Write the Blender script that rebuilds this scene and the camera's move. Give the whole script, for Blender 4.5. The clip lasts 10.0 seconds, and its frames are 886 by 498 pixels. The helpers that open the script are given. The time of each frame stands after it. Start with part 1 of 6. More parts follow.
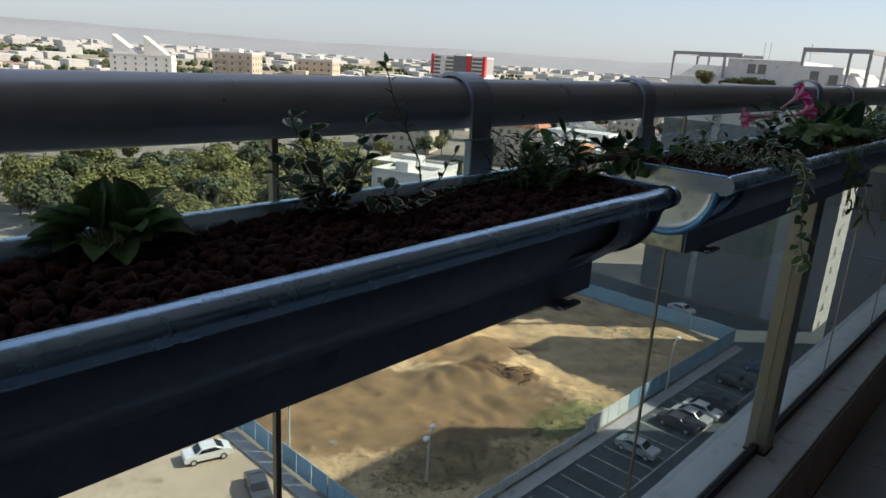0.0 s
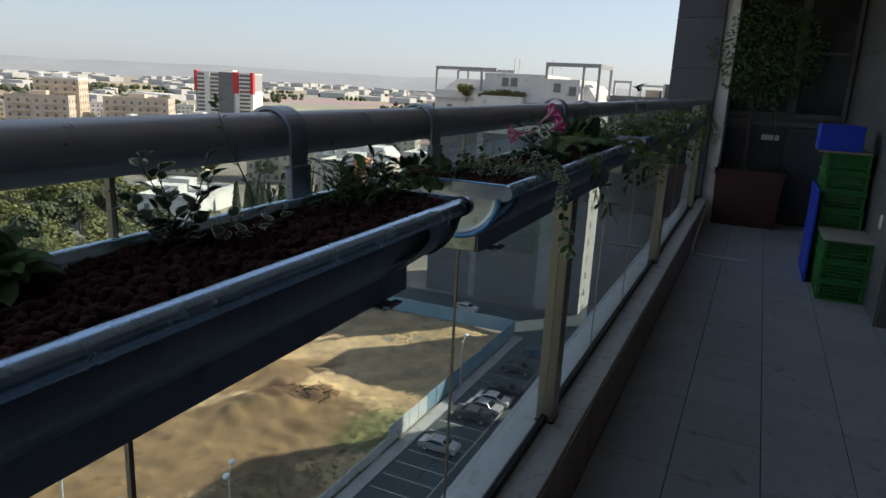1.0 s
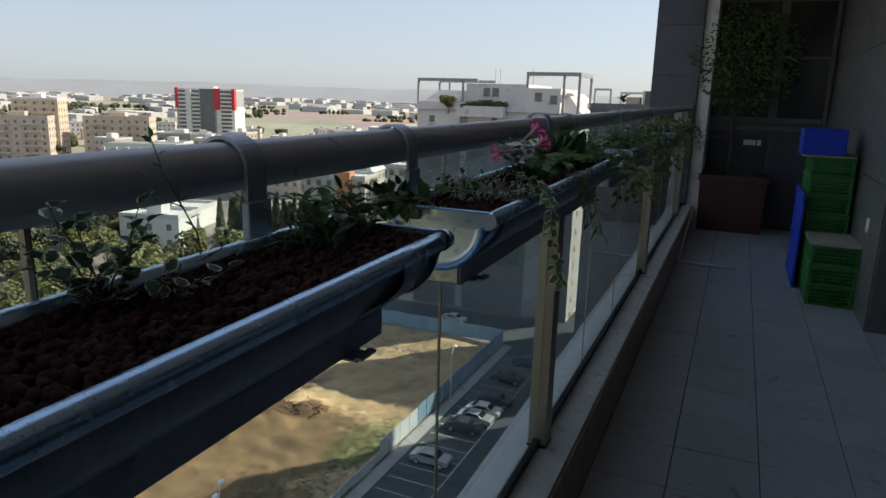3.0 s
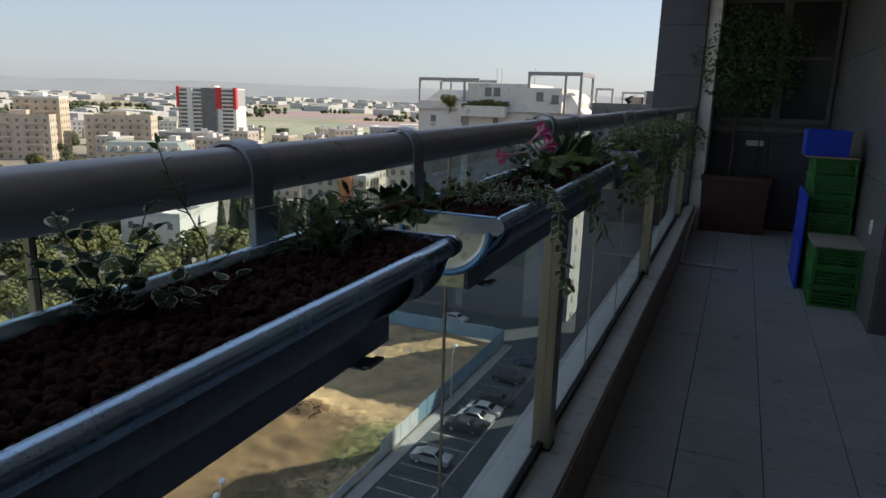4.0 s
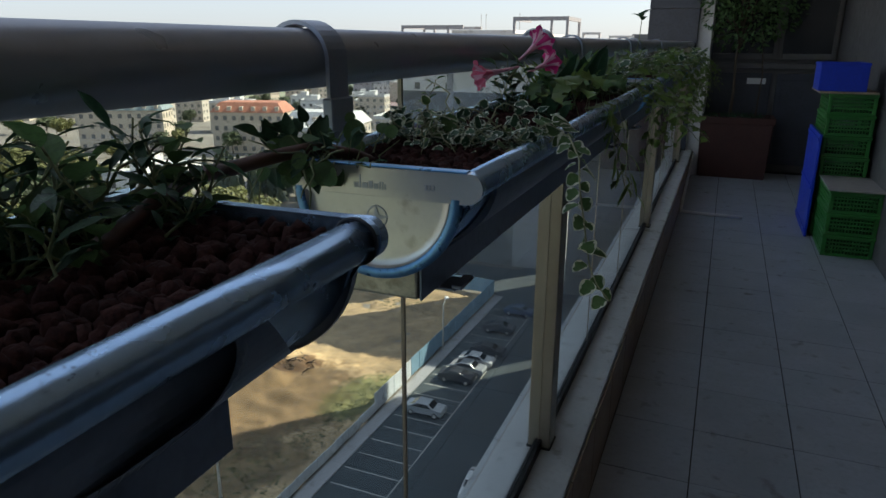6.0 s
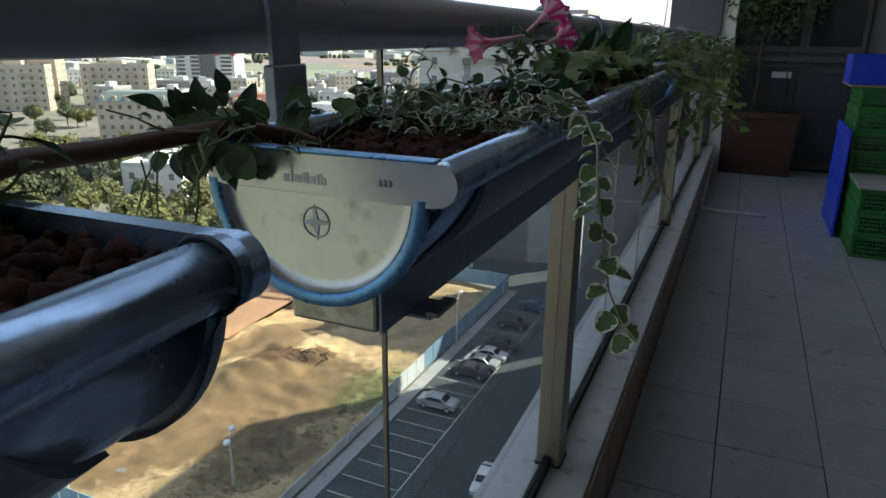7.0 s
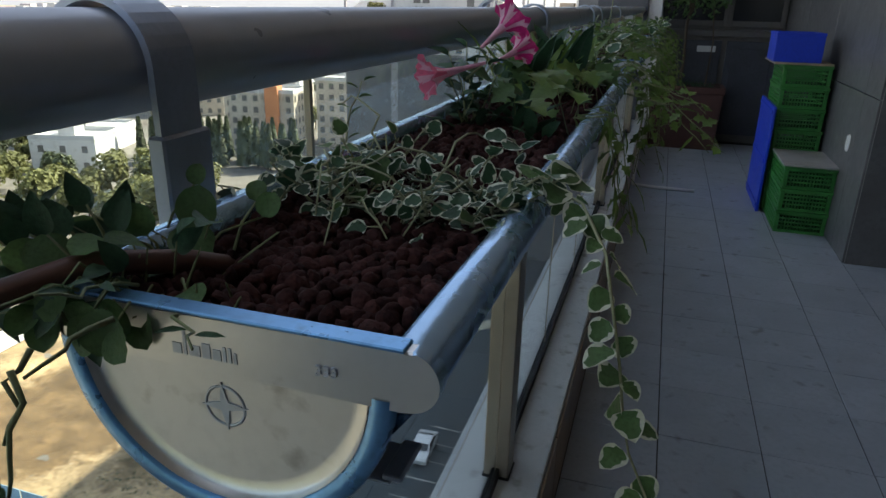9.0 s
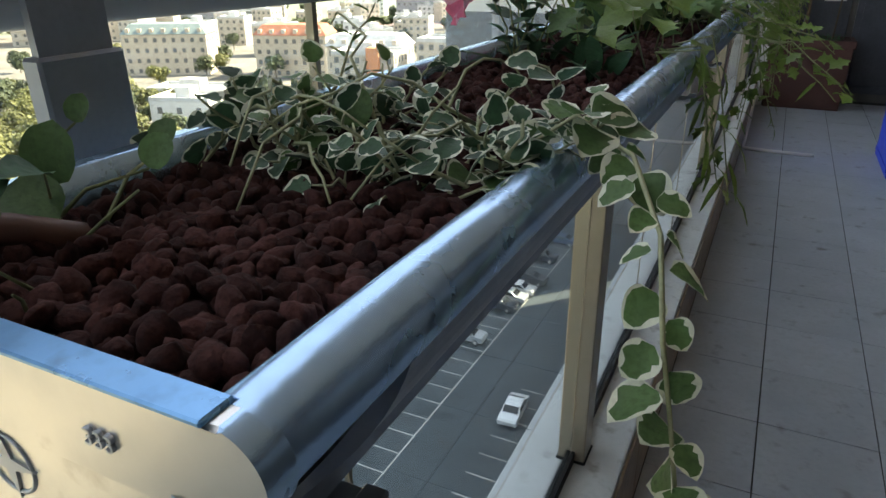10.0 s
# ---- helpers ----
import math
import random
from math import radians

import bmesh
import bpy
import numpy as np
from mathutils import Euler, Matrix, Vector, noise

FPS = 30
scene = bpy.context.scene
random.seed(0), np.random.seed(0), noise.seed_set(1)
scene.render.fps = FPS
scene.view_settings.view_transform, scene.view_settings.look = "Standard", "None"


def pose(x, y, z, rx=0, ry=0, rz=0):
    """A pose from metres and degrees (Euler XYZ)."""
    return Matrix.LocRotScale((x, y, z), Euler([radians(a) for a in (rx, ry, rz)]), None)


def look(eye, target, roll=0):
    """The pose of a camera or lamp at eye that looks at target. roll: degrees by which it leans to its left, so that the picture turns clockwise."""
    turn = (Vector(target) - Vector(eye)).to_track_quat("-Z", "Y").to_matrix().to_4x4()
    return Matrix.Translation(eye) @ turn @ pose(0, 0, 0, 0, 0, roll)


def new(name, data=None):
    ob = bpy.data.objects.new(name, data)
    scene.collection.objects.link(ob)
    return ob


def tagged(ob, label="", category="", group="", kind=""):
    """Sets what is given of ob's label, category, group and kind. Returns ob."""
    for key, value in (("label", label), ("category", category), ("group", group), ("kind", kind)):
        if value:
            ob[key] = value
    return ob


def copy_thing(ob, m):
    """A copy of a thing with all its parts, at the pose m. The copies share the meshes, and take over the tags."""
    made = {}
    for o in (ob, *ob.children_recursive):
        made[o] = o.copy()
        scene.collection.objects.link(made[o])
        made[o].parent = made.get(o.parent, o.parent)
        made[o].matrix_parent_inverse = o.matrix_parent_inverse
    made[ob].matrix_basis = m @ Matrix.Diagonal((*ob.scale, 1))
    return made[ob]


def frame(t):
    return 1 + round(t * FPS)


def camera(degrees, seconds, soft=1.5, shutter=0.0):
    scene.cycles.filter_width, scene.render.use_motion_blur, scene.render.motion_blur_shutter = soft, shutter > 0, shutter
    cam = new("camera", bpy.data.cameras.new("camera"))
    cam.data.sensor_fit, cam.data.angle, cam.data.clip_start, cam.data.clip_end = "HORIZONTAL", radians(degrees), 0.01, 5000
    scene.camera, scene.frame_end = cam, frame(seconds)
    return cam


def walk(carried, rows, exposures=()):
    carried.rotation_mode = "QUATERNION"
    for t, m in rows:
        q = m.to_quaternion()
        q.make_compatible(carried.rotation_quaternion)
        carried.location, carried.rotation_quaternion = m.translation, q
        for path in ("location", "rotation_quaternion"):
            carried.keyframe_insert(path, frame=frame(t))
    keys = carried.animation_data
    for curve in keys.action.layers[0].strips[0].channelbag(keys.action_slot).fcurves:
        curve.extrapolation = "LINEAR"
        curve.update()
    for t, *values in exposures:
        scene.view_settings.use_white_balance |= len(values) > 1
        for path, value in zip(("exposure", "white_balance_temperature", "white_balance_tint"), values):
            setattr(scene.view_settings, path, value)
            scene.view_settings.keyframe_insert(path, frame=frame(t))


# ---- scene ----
cam = camera(66.4, 10.0)
PATH = [
    (0, (0.624, 0.004, 1.595), (-0.694, 1.407, 1.051), 3.7),
    (0.5, (0.623, -0.065, 1.614), (-0.386, 1.58, 1.088), 2.1),
    (1, (0.647, -0.115, 1.617), (-0.169, 1.65, 1.15), 3.0),
    (1.5, (0.637, -0.074, 1.618), (-0.128, 1.718, 1.167), 2.4),
    (2, (0.635, -0.063, 1.626), (-0.121, 1.738, 1.2), 2.1),
    (2.5, (0.623, -0.022, 1.628), (-0.158, 1.768, 1.195), 1.6),
    (4, (0.598, -0.008, 1.637), (-0.188, 1.779, 1.201), 1.8),
    (4.5, (0.586, 0.114, 1.619), (-0.224, 1.876, 1.127), 1.8),
    (5, (0.55, 0.237, 1.61), (-0.202, 2.012, 1.08), 0.8),
    (5.5, (0.497, 0.296, 1.587), (-0.187, 2.095, 1.041), 1.2),
    (5.7, (0.473, 0.364, 1.573), (-0.253, 2.145, 1.023), 0.3),
    (6.8, (0.421, 0.613, 1.528), (-0.336, 2.359, 0.914), 0.7),
    (7, (0.414, 0.629, 1.523), (-0.364, 2.375, 0.933), 0.8),
    (7.5, (0.391, 0.685, 1.5), (-0.389, 2.424, 0.895), 1.7),
    (8, (0.381, 0.734, 1.494), (-0.372, 2.483, 0.883), 2.2),
    (8.5, (0.372, 0.725, 1.543), (-0.337, 2.479, 0.894), 1.8),
    (9, (0.335, 0.767, 1.578), (-0.244, 2.56, 0.906), 1.4),
    (9.5, (0.324, 0.862, 1.561), (-0.416, 2.57, 0.829), 0.6),
    (10, (0.343, 0.903, 1.538), (-0.481, 2.552, 0.762), -0.3),
]
walk(cam, [(t, look(eye, target, roll)) for t, eye, target, roll in PATH], [(0, 0.85, 6200, 10), (2.7, 0.85, 6200, 10), (4.0, 0.74, 6200, 10), (4.5, 0.72, 6200, 10), (5.0, 0.9, 6200, 10), (5.7, 1.0, 6200, 10), (7.0, 1.49, 6300, 10), (8.0, 1.38, 6300, 10), (8.5, 1.55, 6300, 10), (9.0, 1.7, 6300, 10), (9.5, 2.6, 7000, 10), (10, 2.65, 7000, 10)])

# ---- world and light ----
SUN_EL, SUN_AZ = radians(41), math.atan2(0.66, 0.75)  # azimuth from +y towards +x
world = bpy.data.worlds.new("world")
scene.world = world
world.use_nodes = True
wt = world.node_tree
sky = wt.nodes.new("ShaderNodeTexSky")
sky.sky_type, sky.sun_disc = "NISHITA", False
sky.sun_elevation, sky.sun_rotation = SUN_EL, SUN_AZ
sky.air_density, sky.dust_density, sky.ozone_density, sky.altitude = 1.0, 1.0, 2.0, 50
back = wt.nodes["Background"]
back.inputs["Strength"].default_value = 0.08
# thin high haze: the clear sky veiled by an even pale grey
haze = wt.nodes.new("ShaderNodeMix")
haze.data_type = "RGBA"
haze.inputs[0].default_value = 0.60
haze.inputs[7].default_value = (4.35, 4.57, 4.95, 1)
wt.links.new(sky.outputs[0], haze.inputs[6])
wt.links.new(haze.outputs[2], back.inputs["Color"])
sun_data = bpy.data.lights.new("sun", "SUN")
sun_data.energy, sun_data.angle, sun_data.color = 4.3, radians(0.6), (1.0, 0.86, 0.66)
sun = new("sun", sun_data)
to_sun = Vector((math.sin(SUN_AZ) * math.cos(SUN_EL), math.cos(SUN_AZ) * math.cos(SUN_EL), math.sin(SUN_EL)))
sun.matrix_world = look(to_sun * 100, (0, 0, 0))

# ---- materials ----


def mat(name, color, rough=0.6, metal=0.0, var=0.15, scale=6.0, bump=0.0, bscale=60.0, spec=0.5, dirt=0.0, rand=0.0, coat=0.0, thin=0.0, speck=0.0, fields=0.0):
    """A procedural surface: two scales of colour variation, fine bump, optional dirt stains and variation by object."""
    m = bpy.data.materials.new(name)
    m.use_nodes = True
    nt = m.node_tree
    b = nt.nodes["Principled BSDF"]
    b.inputs["Roughness"].default_value, b.inputs["Metallic"].default_value = rough, metal
    b.inputs["Specular IOR Level"].default_value = spec
    b.inputs["Coat Weight"].default_value = coat
    co = nt.nodes.new("ShaderNodeNewGeometry").outputs["Position"]
    if rand:
        oi = nt.nodes.new("ShaderNodeObjectInfo")
    col = None

    def noise_tex(s, detail=4.0):
        n = nt.nodes.new("ShaderNodeTexNoise")
        n.inputs["Scale"].default_value, n.inputs["Detail"].default_value = s, detail
        nt.links.new(co, n.inputs["Vector"])
        return n.outputs["Fac"]

    def mix(a, bcol, fac, kind="MIX"):
        n = nt.nodes.new("ShaderNodeMix")
        n.data_type, n.blend_type = "RGBA", kind
        for sock, v in ((n.inputs[0], fac), (n.inputs[6], a), (n.inputs[7], bcol)):
            if isinstance(v, (tuple, float, int)):
                sock.default_value = v
            else:
                nt.links.new(v, sock)
        return n.outputs[2]

    def ramp(src, lo, hi):
        n = nt.nodes.new("ShaderNodeMapRange")
        n.inputs["From Min"].default_value, n.inputs["From Max"].default_value = lo, hi
        nt.links.new(src, n.inputs["Value"])
        return n.outputs[0]
    c = (*color, 1)
    lo = tuple(v * (1 - var) for v in color) + (1,)
    hi = tuple(min(1, v * (1 + var)) for v in color) + (1,)
    col = mix(lo, hi, ramp(noise_tex(scale), 0.3, 0.7))
    col = mix(col, tuple(v * (1 - var * 1.4) for v in color) + (1,), ramp(noise_tex(scale * 9, 6.0), 0.45, 0.8))
    if dirt:
        col = mix(col, (color[0] * 0.35 + 0.02, color[1] * 0.32 + 0.015, color[2] * 0.28 + 0.01, 1), ramp(noise_tex(scale * 2.3, 8.0), 0.62 - 0.12 * dirt if dirt < 0.7 else 0.46, 0.80 if dirt < 0.7 else 0.64))
    if speck:
        gate = nt.nodes.new("ShaderNodeMath")
        gate.operation = "MULTIPLY"
        nt.links.new(ramp(noise_tex(420, 2.0), 0.60, 0.66), gate.inputs[0])
        nt.links.new(ramp(noise_tex(7, 3.0), 0.58, 0.72), gate.inputs[1])
        col = mix(col, (0.03, 0.03, 0.035, 1), gate.outputs[0])
    if fields:
        vo = nt.nodes.new("ShaderNodeTexVoronoi")
        vo.inputs["Scale"].default_value = fields
        nt.links.new(co, vo.inputs["Vector"])
        col = mix(col, vo.outputs["Color"], 0.22, "SOFT_LIGHT")
    if rand:
        hv = nt.nodes.new("ShaderNodeHueSaturation")
        mr = nt.nodes.new("ShaderNodeMapRange")
        mr.inputs["To Min"].default_value, mr.inputs["To Max"].default_value = 1 - rand, 1 + rand
        nt.links.new(oi.outputs["Random"], mr.inputs["Value"])
        nt.links.new(mr.outputs[0], hv.inputs["Value"])
        nt.links.new(col, hv.inputs["Color"])
        col = hv.outputs[0]
    nt.links.new(col, b.inputs["Base Color"])
    rr = nt.nodes.new("ShaderNodeMapRange")
    rr.inputs["To Min"].default_value, rr.inputs["To Max"].default_value = max(0.02, rough - 0.12), min(1, rough + 0.12)
    nt.links.new(noise_tex(scale * 4), rr.inputs["Value"])
    nt.links.new(rr.outputs[0], b.inputs["Roughness"])
    if bump:
        bn = nt.nodes.new("ShaderNodeBump")
        bn.inputs["Strength"].default_value, bn.inputs["Distance"].default_value = bump, 0.01
        nt.links.new(noise_tex(bscale, 6.0), bn.inputs["Height"])
        nt.links.new(bn.outputs[0], b.inputs["Normal"])
    if thin:
        tr = nt.nodes.new("ShaderNodeBsdfTranslucent")
        nt.links.new(col, tr.inputs["Color"])
        ms = nt.nodes.new("ShaderNodeMixShader")
        ms.inputs[0].default_value = thin
        nt.links.new(b.outputs[0], ms.inputs[1])
        nt.links.new(tr.outputs[0], ms.inputs[2])
        nt.links.new(ms.outputs[0], nt.nodes["Material Output"].inputs["Surface"])
    return m


def glass_mat(name, color, rough=0.0):
    m = bpy.data.materials.new(name)
    m.use_nodes = True
    b = m.node_tree.nodes["Principled BSDF"]
    b.inputs["Base Color"].default_value = (*color, 1)
    b.inputs["Transmission Weight"].default_value, b.inputs["Roughness"].default_value, b.inputs["IOR"].default_value = 1.0, rough, 1.45
    return m


M = dict(
    tile=mat("floor_tile", (0.355, 0.39, 0.445), 0.42, var=0.08, scale=5, bump=0.06, bscale=140, dirt=0.05, rand=0.05),
    grout=mat("grout", (0.05, 0.05, 0.052), 0.9, var=0.25, scale=20, bump=0.3),
    kerb=mat("painted_sill", (0.60, 0.60, 0.60), 0.6, var=0.08, scale=7, bump=0.12, bscale=180, dirt=0.35),
    skirt=mat("skirting_tile", (0.30, 0.22, 0.16), 0.5, var=0.12, scale=6, bump=0.05, dirt=0.4, rand=0.05),
    plaster=mat("plaster", (0.75, 0.74, 0.72), 0.85, var=0.07, scale=3, bump=0.2, bscale=90, dirt=0.25),
    darkstone=mat("dark_stone", (0.12, 0.118, 0.12), 0.38, var=0.16, scale=4, bump=0.08, bscale=120, rand=0.08),
    joint=mat("pale_joint", (0.35, 0.34, 0.32), 0.9, var=0.1),
    bluestone=mat("dark_blue_stone", (0.05, 0.055, 0.07), 0.45, var=0.2, scale=4, bump=0.1, rand=0.1),
    aluminium=mat("anodised_bronze", (0.30, 0.26, 0.20), 0.38, 0.75, var=0.06, scale=3, bump=0.03, bscale=300),
    rail=mat("painted_rail", (0.44, 0.465, 0.51), 0.32, 0.45, var=0.03, scale=5, bump=0.015, bscale=300),
    frame=mat("dark_frame", (0.13, 0.122, 0.115), 0.45, 0.3, var=0.1),
    gasket=mat("gasket", (0.012, 0.012, 0.013), 0.6),
    zinc=mat("zinc", (0.38, 0.56, 0.78), 0.25, 0.80, var=0.10, scale=12, bump=0.03, bscale=220, speck=1),
    bluezinc=mat("blue_tinted_zinc", (0.16, 0.36, 0.62), 0.30, 0.6, var=0.15, scale=20, bump=0.03, bscale=200, dirt=0.15),
    capzinc=mat("bright_zinc", (0.66, 0.65, 0.62), 0.34, 0.85, var=0.05, scale=14, bump=0.02, bscale=160, dirt=0.06),
    collar=mat("dark_seam", (0.03, 0.035, 0.045), 0.5, 0.3),
    bluepaint=mat("blue_grey_paint", (0.24, 0.29, 0.37), 0.36, 0.3, var=0.12, scale=10, bump=0.04, bscale=200, dirt=0.15),
    strap=mat("grey_strap", (0.34, 0.39, 0.48), 0.4, 0.35, var=0.08, scale=30, bump=0.02, bscale=300),
    boxmetal=mat("galvanised_box", (0.50, 0.49, 0.40), 0.36, 0.8, var=0.2, scale=25, bump=0.05, dirt=0.6),
    emboss=mat("pressed_zinc", (0.50, 0.54, 0.58), 0.48, 0.55, var=0.1),
    lava=mat("lava_stone", (0.042, 0.017, 0.015), 0.92, var=0.5, scale=45, bump=0.3, bscale=520, spec=0.15, rand=0.4),
    soil=mat("soil", (0.05, 0.026, 0.02), 0.95, var=0.3, scale=60, bump=0.8, bscale=200),
    stem=mat("green_stem", (0.16, 0.19, 0.08), 0.6, var=0.2, scale=60),
    stembrown=mat("woody_stem", (0.13, 0.09, 0.06), 0.8, var=0.2, scale=60, bump=0.3, bscale=300),
    pipe=mat("brown_pipe", (0.10, 0.045, 0.032), 0.5, var=0.12, scale=20, bump=0.05),
    leaf=mat("leaf_green", (0.10, 0.185, 0.065), 0.48, var=0.25, scale=50, bump=0.15, bscale=250, rand=0.25, spec=0.35, thin=0.4),
    leafdark=mat("leaf_dark", (0.040, 0.092, 0.046), 0.52, var=0.25, scale=50, bump=0.15, bscale=250, rand=0.25, spec=0.3, thin=0.22),
    leaflight=mat("leaf_light", (0.13, 0.21, 0.05), 0.45, var=0.2, scale=50, bump=0.15, bscale=250, rand=0.25, spec=0.3, thin=0.35),
    stempale=mat("pale_stem", (0.27, 0.29, 0.16), 0.6, var=0.2, scale=60),
    leafblue=mat("leaf_blue_green", (0.06, 0.12, 0.085), 0.42, var=0.2, scale=50, bump=0.1, rand=0.2, thin=0.25),
    cream=mat("leaf_cream", (0.70, 0.74, 0.58), 0.5, var=0.1, scale=60, rand=0.1, thin=0.3),
    pink=mat("petal_pink", (0.65, 0.03, 0.22), 0.55, var=0.25, scale=70, rand=0.1, thin=0.35),
    rose=mat("petal_rose", (0.72, 0.16, 0.27), 0.55, var=0.2, scale=70, thin=0.35),
    pinkpale=mat("petal_pale", (0.75, 0.42, 0.52), 0.55, var=0.15, scale=70, thin=0.35),
    terracotta=mat("terracotta", (0.062, 0.022, 0.018), 0.7, var=0.15, scale=6, bump=0.1),
    cgreen=mat("green_plastic", (0.028, 0.16, 0.028), 0.42, var=0.12, scale=6, rand=0.1, dirt=0.2),
    cblue=mat("blue_plastic", (0.012, 0.045, 0.50), 0.4, var=0.10, scale=6, rand=0.06),
    board=mat("plywood", (0.33, 0.26, 0.18), 0.7, var=0.2, scale=14, bump=0.1),
    boardgrey=mat("grey_board", (0.33, 0.32, 0.30), 0.7, var=0.1, scale=14, bump=0.1),
    whiteplastic=mat("white_plastic", (0.75, 0.75, 0.73), 0.4, var=0.05),
    dust=mat("dusty_road", (0.34, 0.28, 0.21), 0.9, var=0.15, scale=0.2, dirt=0.3),
    farwall=mat("far_walls", (0.50, 0.50, 0.49), 0.85, var=0.15, scale=0.01),
    asphalt=mat("asphalt", (0.050, 0.064, 0.072), 0.9, var=0.2, scale=0.25, bump=0.2, bscale=8, dirt=0.2),
    line=mat("road_paint", (0.50, 0.50, 0.47), 0.8, var=0.2, scale=0.8),
    land=mat("plain", (0.25, 0.23, 0.185), 0.95, var=0.2, scale=0.01, dirt=0.3, fields=0.006),
    yard=mat("town_ground", (0.20, 0.18, 0.15), 0.95, var=0.3, scale=0.05, dirt=0.6),
    dirt=mat("bare_earth", (0.40, 0.285, 0.155), 0.95, var=0.38, scale=0.30, bump=1.0, bscale=1.8, dirt=0.6),
    reddirt=mat("red_earth", (0.37, 0.205, 0.115), 0.95, var=0.25, scale=0.15, bump=0.6, bscale=1.5),
    weeds=mat("dry_weeds", (0.11, 0.12, 0.05), 0.9, var=0.35, scale=1.2, rand=0.2),
    hoard=mat("hoarding_white", (0.62, 0.66, 0.68), 0.6, var=0.08, scale=0.5, dirt=0.3, rand=0.08),
    hoardblue=mat("hoarding_blue", (0.22, 0.36, 0.47), 0.55, var=0.1, scale=0.5, dirt=0.25, rand=0.08),
    white=mat("white_render", (0.66, 0.65, 0.62), 0.85, var=0.06, scale=0.3, bump=0.1, bscale=4, dirt=0.2),
    cream_wall=mat("cream_stone", (0.52, 0.44, 0.34), 0.85, var=0.08, scale=0.3, dirt=0.2),
    beige=mat("beige_stone", (0.50, 0.44, 0.36), 0.85, var=0.1, scale=0.3, dirt=0.3),
    # on the white tower and its neighbour this colour carries the fronts' shade
    darkfront=mat("dark_facade", (0.15, 0.155, 0.16), 0.7, var=0.15, scale=0.4, dirt=0.2),
    grey=mat("grey_render", (0.33, 0.33, 0.34), 0.8, var=0.08, scale=0.3, dirt=0.2),
    red=mat("red_render", (0.50, 0.045, 0.05), 0.75, var=0.1, scale=0.3),
    orange=mat("orange_render", (0.62, 0.26, 0.12), 0.8, var=0.1, scale=0.3),
    greenroof=mat("green_roof", (0.20, 0.24, 0.23), 0.6, var=0.12, scale=0.5),
    redroof=mat("tile_roof", (0.42, 0.17, 0.10), 0.8, var=0.15, scale=0.6),
    paleroof=mat("pale_roof", (0.55, 0.54, 0.52), 0.8, var=0.12, scale=0.4, dirt=0.3),
    dark_window=mat("window_dark", (0.17, 0.165, 0.155), 0.22, var=0.2, scale=0.6),
    treeleaf=mat("tree_leaf", (0.17, 0.17, 0.055), 0.7, var=0.35, scale=0.5, rand=0.22, thin=0.3),
    treedark=mat("tree_leaf_dark", (0.075, 0.09, 0.04), 0.7, var=0.35, scale=0.5, rand=0.25, thin=0.2),
    bark=mat("bark", (0.10, 0.075, 0.05), 0.9, var=0.2, scale=2),
    # distance haze is put into the hills' blue-grey base colour
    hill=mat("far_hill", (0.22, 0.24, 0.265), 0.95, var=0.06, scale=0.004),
    steel=mat("galvanised_pole", (0.55, 0.54, 0.50), 0.5, 0.3, var=0.08, scale=2),
    rubber=mat("tyre", (0.02, 0.02, 0.02), 0.8),
    glass_dark=mat("tinted_glass", (0.015, 0.017, 0.02), 0.06, var=0.1, scale=1.0),
    cladding=mat("beige_cladding", (0.43, 0.40, 0.36), 0.8, var=0.08, scale=0.4, dirt=0.2),
    lamp_glass=mat("lamp_head", (0.75, 0.75, 0.75), 0.4, var=0.05),
)


def earth_patch(m, cx, cy, turn, a, b, color, ragged, mottle):
    """Tint a patch with a ragged edge on an earth material: an ellipse of semi-axes a, b at (cx, cy)."""
    nt = m.node_tree
    bsdf = nt.nodes["Principled BSDF"]
    old = bsdf.inputs["Base Color"].links[0].from_socket
    pos = nt.nodes.new("ShaderNodeNewGeometry").outputs["Position"]
    mp = nt.nodes.new("ShaderNodeMapping")
    mp.vector_type = "TEXTURE"
    mp.inputs["Location"].default_value = (cx, cy, 0)
    mp.inputs["Rotation"].default_value = (0, 0, radians(turn))
    mp.inputs["Scale"].default_value = (a, b, 1e6)
    nt.links.new(pos, mp.inputs["Vector"])
    ln = nt.nodes.new("ShaderNodeVectorMath")
    ln.operation = "LENGTH"
    nt.links.new(mp.outputs[0], ln.inputs[0])
    acc = ln.outputs["Value"]
    for scale, amp in ((0.16, ragged), (0.9, ragged * 0.6), (3.0, mottle * 0.5)):
        n = nt.nodes.new("ShaderNodeTexNoise")
        n.inputs["Scale"].default_value, n.inputs["Detail"].default_value = scale, 6
        nt.links.new(pos, n.inputs["Vector"])
        ma = nt.nodes.new("ShaderNodeMath")
        ma.operation = "MULTIPLY_ADD"
        ma.inputs[1].default_value = 2 * amp
        nt.links.new(n.outputs["Fac"], ma.inputs[0])
        nt.links.new(acc, ma.inputs[2])
        acc = ma.outputs[0]
    mr = nt.nodes.new("ShaderNodeMapRange")
    base = 1.0 + ragged * 1.6 + mottle * 0.5
    mr.inputs["From Min"].default_value, mr.inputs["From Max"].default_value = base + 0.05 + mottle * 0.1, base - 0.05 - mottle * 0.1
    nt.links.new(acc, mr.inputs["Value"])
    mx = nt.nodes.new("ShaderNodeMix")
    mx.data_type, mx.blend_type = "RGBA", "MULTIPLY"
    mx.inputs[7].default_value = (*color, 1)
    nt.links.new(mr.outputs[0], mx.inputs[0])
    nt.links.new(old, mx.inputs[6])
    nt.links.new(mx.outputs[2], bsdf.inputs["Base Color"])


